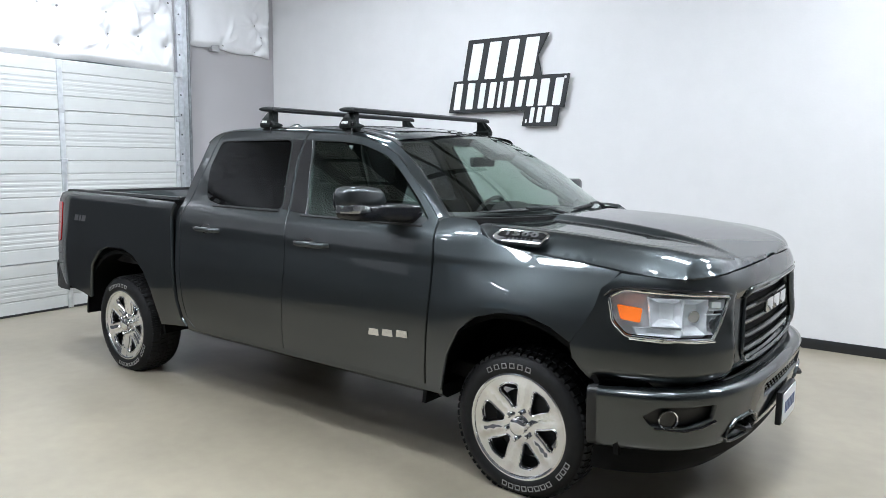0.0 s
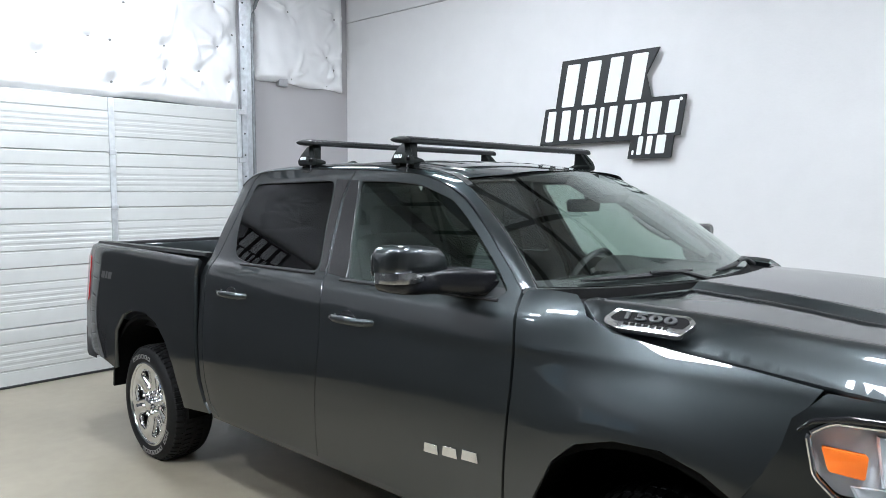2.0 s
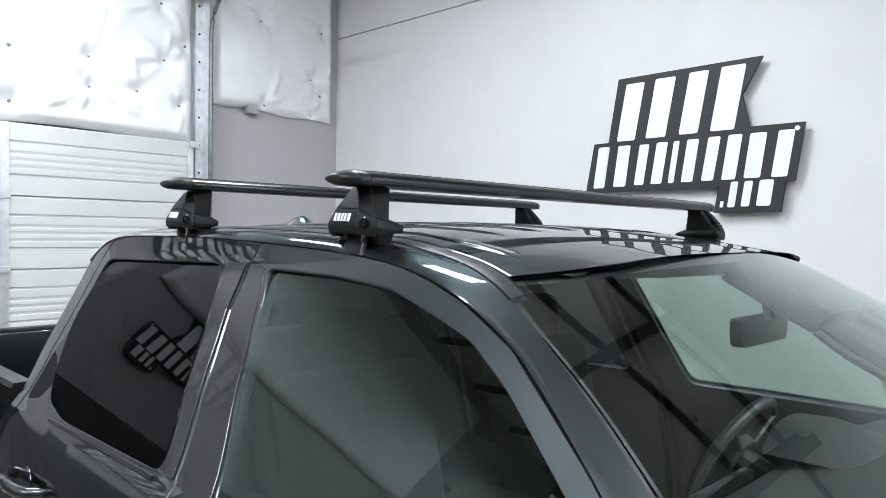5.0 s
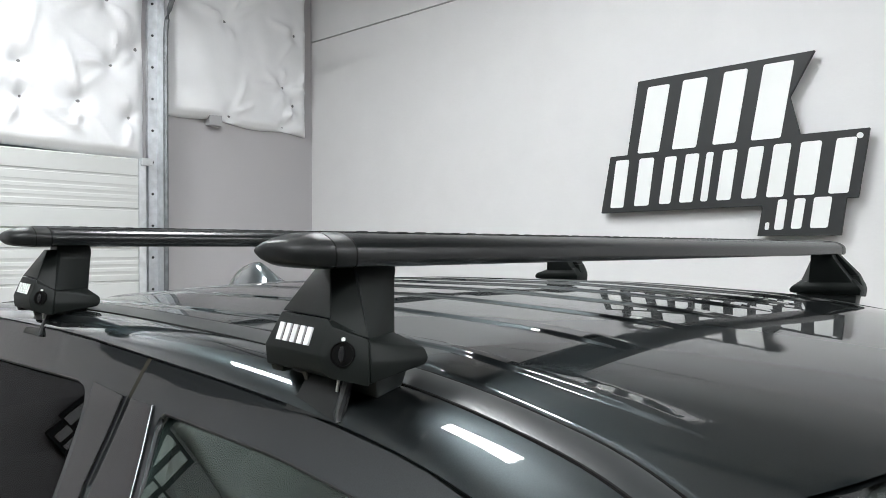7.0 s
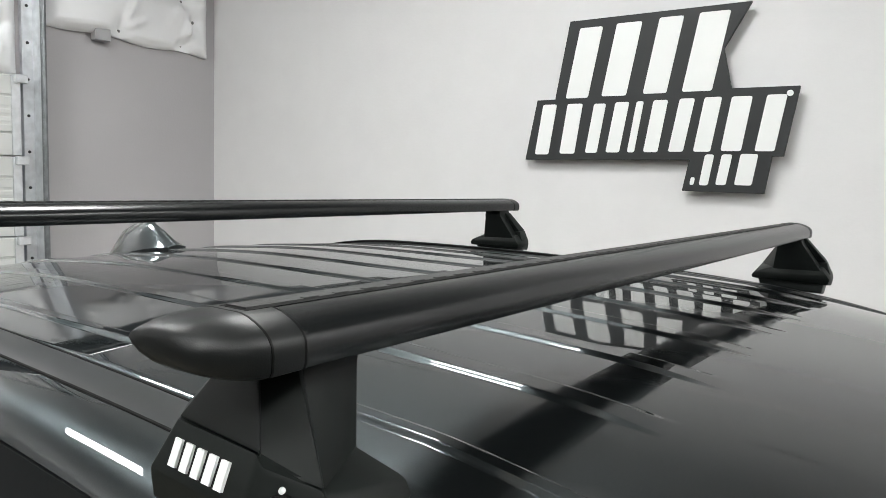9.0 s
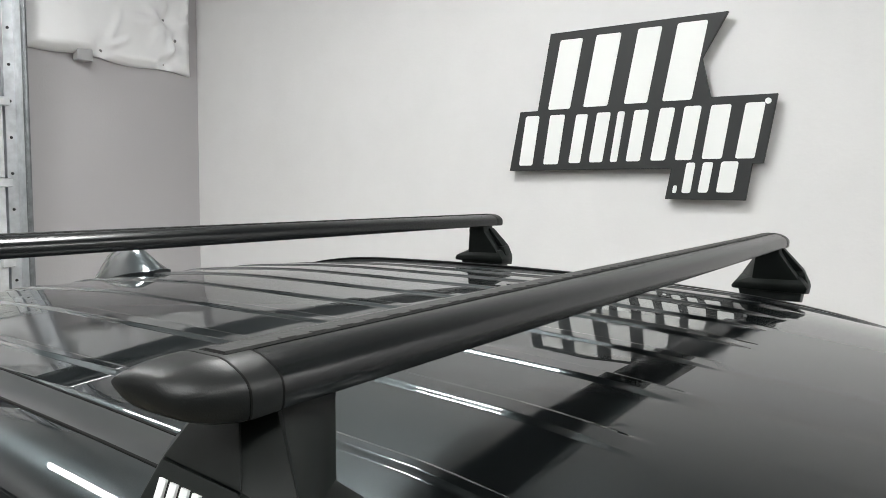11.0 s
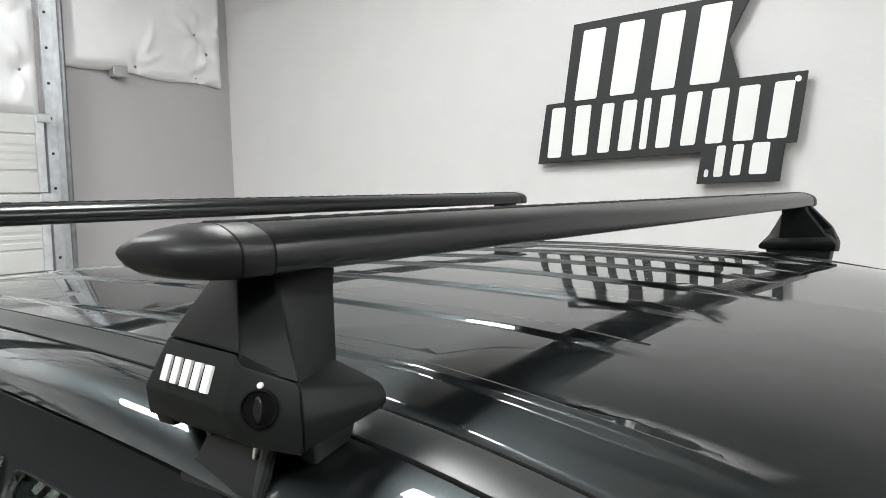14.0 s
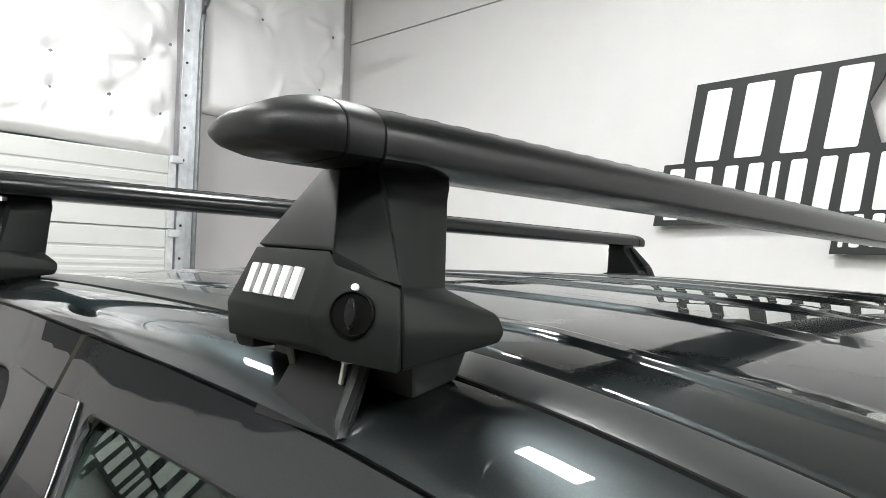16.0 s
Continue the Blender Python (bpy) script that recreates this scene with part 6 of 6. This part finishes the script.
def build_foot(rack, sg, drop):
    """Clamp foot below the bar: tower, upper cover, hinged outer cover with lock, wide base and a steel hook over the door frame.
    All four feet are alike; those across the roof are turned half round."""
    yb = sg * 0.724
    m = lambda u, v, w: Vector((-sg * u, yb + sg * v, w - (drop - 0.122)))   # u along the truck, v outward, w up from the bar's middle

    def softened(bm, r, segs=2):
        bmesh.ops.recalc_face_normals(bm, faces=bm.faces)
        bmesh.ops.bevel(bm, geom=bm.edges[:], offset=r, segments=segs, affect="EDGES", profile=0.5, clamp_overlap=True)
        return bm

    def faceted(levels, r=0.0016, segs=2):
        return softened(loft_bm([[m(*q) for q in ring] for ring in levels]), r, segs)
    top = -0.006 + (drop - 0.122)
    foot = part("foot", faceted([[(-0.034, -0.019, top), (0.010, -0.019, top), (0.010, 0.034, top), (-0.034, 0.030, top)],
                                 [(-0.036, -0.021, -0.020), (0.014, -0.0215, -0.020), (0.0130, 0.0350, -0.020), (-0.036, 0.030, -0.020)],
                                 [(-0.040, -0.020, -0.028), (0.0135, -0.0200, -0.028), (0.0165, 0.0360, -0.028), (-0.040, 0.030, -0.028)],
                                 [(-0.084, -0.012, -0.092), (0.0215, -0.0120, -0.092), (0.0565, 0.0515, -0.0805), (-0.086, 0.040, -0.092)]], 0.0022), FOOT, rack, "charcoal plastic foot tower")
    part("base_pad", faceted([[(-0.076, -0.010, -0.076), (0.0180, -0.0100, -0.080), (0.0540, 0.0500, -0.0790), (-0.082, 0.046, -0.074)],
                              [(-0.090, -0.018, -0.091), (0.0580, -0.0180, -0.0945), (0.0600, 0.0535, -0.0830), (-0.092, 0.046, -0.086)],
                              [(-0.096, -0.0165, -0.099), (0.0655, -0.0160, -0.1035), (0.0645, 0.0565, -0.1010), (-0.095, 0.046, -0.099)],
                              [(-0.092, -0.012, -0.112), (0.0640, -0.0125, -0.1095), (0.0645, 0.0570, -0.1195), (-0.092, 0.046, -0.118)]], 0.0022), FOOT, foot, "flared base pad")
    part("rubber_pad", faceted([[(-0.084, -0.004, -0.106), (0.0540, -0.002, -0.106), (0.0580, 0.046, -0.112), (-0.084, 0.040, -0.112)],
                                [(-0.080, 0.000, -0.132), (0.0480, 0.003, -0.130), (0.0490, 0.036, -0.138), (-0.080, 0.036, -0.138)]], 0.003), PAD, foot, "grey rubber pad")
    part("upper_cover", faceted([[(-0.040, 0.006, -0.014), (0.0070, 0.0260, -0.014), (0.0128, 0.0350, -0.014), (-0.0080, 0.0420, -0.014), (-0.0110, 0.0425, -0.014), (-0.0330, 0.0400, -0.014), (-0.0400, 0.0260, -0.014)],
                                 [(-0.084, 0.008, -0.0640), (0.0400, 0.0400, -0.0770), (0.0575, 0.0530, -0.0795), (0.0245, 0.0695, -0.0700), (0.0222, 0.0690, -0.0612), (-0.0545, 0.0675, -0.0590), (-0.0800, 0.0450, -0.0620)]], 0.0012), FOOT, foot, "smooth upper cover")
    part("cover", faceted([[(-0.0845, 0.010, -0.0652), (0.0420, 0.0420, -0.0782), (0.0582, 0.0538, -0.0808), (0.0250, 0.0705, -0.0712), (0.0220, 0.0700, -0.0624), (-0.0548, 0.0684, -0.0602), (-0.0805, 0.0455, -0.0632)],
                           [(-0.092, 0.010, -0.088), (0.0500, 0.040, -0.0960), (0.0628, 0.0575, -0.0985), (0.0215, 0.0800, -0.0955), (0.0185, 0.0805, -0.0955), (-0.0710, 0.0775, -0.0925), (-0.092, 0.048, -0.0900)],
                           [(-0.094, 0.010, -0.108), (0.0520, 0.040, -0.1160), (0.0655, 0.0605, -0.1205), (0.0330, 0.0760, -0.1165), (0.0225, 0.0790, -0.1100), (-0.0700, 0.0760, -0.1120), (-0.093, 0.047, -0.1120)]], 0.0016), FOOT, foot, "hinged outer cover with lock")
    # small tab under the rear of the cover
    part("release_tab", faceted([[(-0.070, 0.050, -0.108), (-0.046, 0.050, -0.108), (-0.046, 0.074, -0.108), (-0.070, 0.074, -0.108)], [(-0.066, 0.052, -0.1175), (-0.048, 0.052, -0.1175), (-0.048, 0.072, -0.1185), (-0.066, 0.072, -0.1185)]], 0.0015), FOOT, foot, "small release tab")
    # lock in a dark well on the slanted facet
    d = (m(0.52, 0.85, 0.12) - m(0, 0, 0)).normalized()
    c = m(0.0405, 0.0694, -0.0935)
    mt = Matrix.Translation(c) @ d.to_track_quat("Z", "Y").to_matrix().to_4x4()
    part("lock_well", lathe_bm([(0.0116, -0.002), (0.0116, 0.0016), (0.0108, 0.0020), (0.0102, 0.0006), (0.001, 0.0004)], 32, mt), DEEP, foot, "dark lock well")
    part("lock_knob", lathe_bm([(0.0072, 0.0006), (0.0070, 0.0030), (0.0055, 0.0044), (0.001, 0.0047)], 24, mt @ Matrix.Diagonal((0.45, 1.1, 1, 1))), BLACK_GLOSS, foot, "black lock grip")
    part("lock_mark", lathe_bm([(0.0020, -0.001), (0.0018, 0.0010), (0.0005, 0.0012)], 12, Matrix.Translation(m(0.0385, 0.0668, -0.0805)) @ d.to_track_quat("Z", "Y").to_matrix().to_4x4()), WHITE, foot, "white lock mark")
    # maker's mark: five small white bars on the face
    far = m(0, 0, 0)
    up, nr, ax = (m(0, -0.30, 0.95) - far).normalized(), (m(0, 0.95, 0.30) - far).normalized(), (m(1, 0.012, -0.030) - far).normalized()
    for k in range(5):
        o = m(-0.0520 + 0.0116 * k, 0.0733 + 0.0004 * k, -0.0785 - 0.0004 * k)
        part("mark_bar", prism_bm([(0.0004, -0.0086), (0.0074, -0.0086), (0.0088, 0.0086), (0.0018, 0.0086)], lambda u, v, w: o + ax * u + up * v + nr * w, 0.0024), WHITE, foot, "small white mark")
    # steel hook that reaches down over the roof edge into the door gap, with its bolt and a folded lip
    hook = [(-0.034, -0.108), (0.030, -0.108), (0.0345, -0.1570), (-0.052, -0.1565), (-0.052, -0.1490), (-0.0405, -0.1400), (-0.036, -0.126)]
    lean = lambda w: 0.044 + 0.34 * (-0.108 - w) + 1.6 * (-0.108 - w) ** 2
    part("clamp_hook", prism_bm(resampled(hook, 0.008), lambda u, v, w: m(u, lean(v) + w, v), 0.004, 0.0006, 1), CAP, foot, "dark steel clamp hook")
    part("hook_leg", tube_bm([m(0.0290, lean(w) + 0.0050, w) if w > -0.15 else m(0.0325, lean(w) + 0.0035, w) for w in (-0.110, -0.120, -0.130, -0.140, -0.148, -0.1560)], [0.0050, 0.0050, 0.0046, 0.0044, 0.0042, 0.0034], 8), MOULD, foot, "black folded hook edge")
    part("hook_bracket", faceted([[(-0.040, 0.040, -0.104), (-0.030, 0.040, -0.104), (-0.030, 0.062, -0.104), (-0.040, 0.062, -0.104)], [(-0.036, 0.040, -0.132), (-0.030, 0.040, -0.132), (-0.030, 0.054, -0.132), (-0.036, 0.054, -0.132)]], 0.001, 1), MOULD, foot, "black hook bracket")
    part("clamp_bolt", tube_bm([m(0.0250, 0.0600, -0.112), m(0.0185, 0.0585, -0.131)], 0.0016, 8), STEEL, foot, "bright steel clamp bolt")
    part("bolt_head", lathe_bm([(0.0034, -0.003), (0.0034, 0.003), (0.001, 0.0035)], 6, Matrix.Translation(m(0.0262, 0.0604, -0.1165))), STEEL, foot, "bright bolt head")


build_load_bar(-1.405, 2.056, 0.122)
build_load_bar(-2.185, 2.080, 0.130)
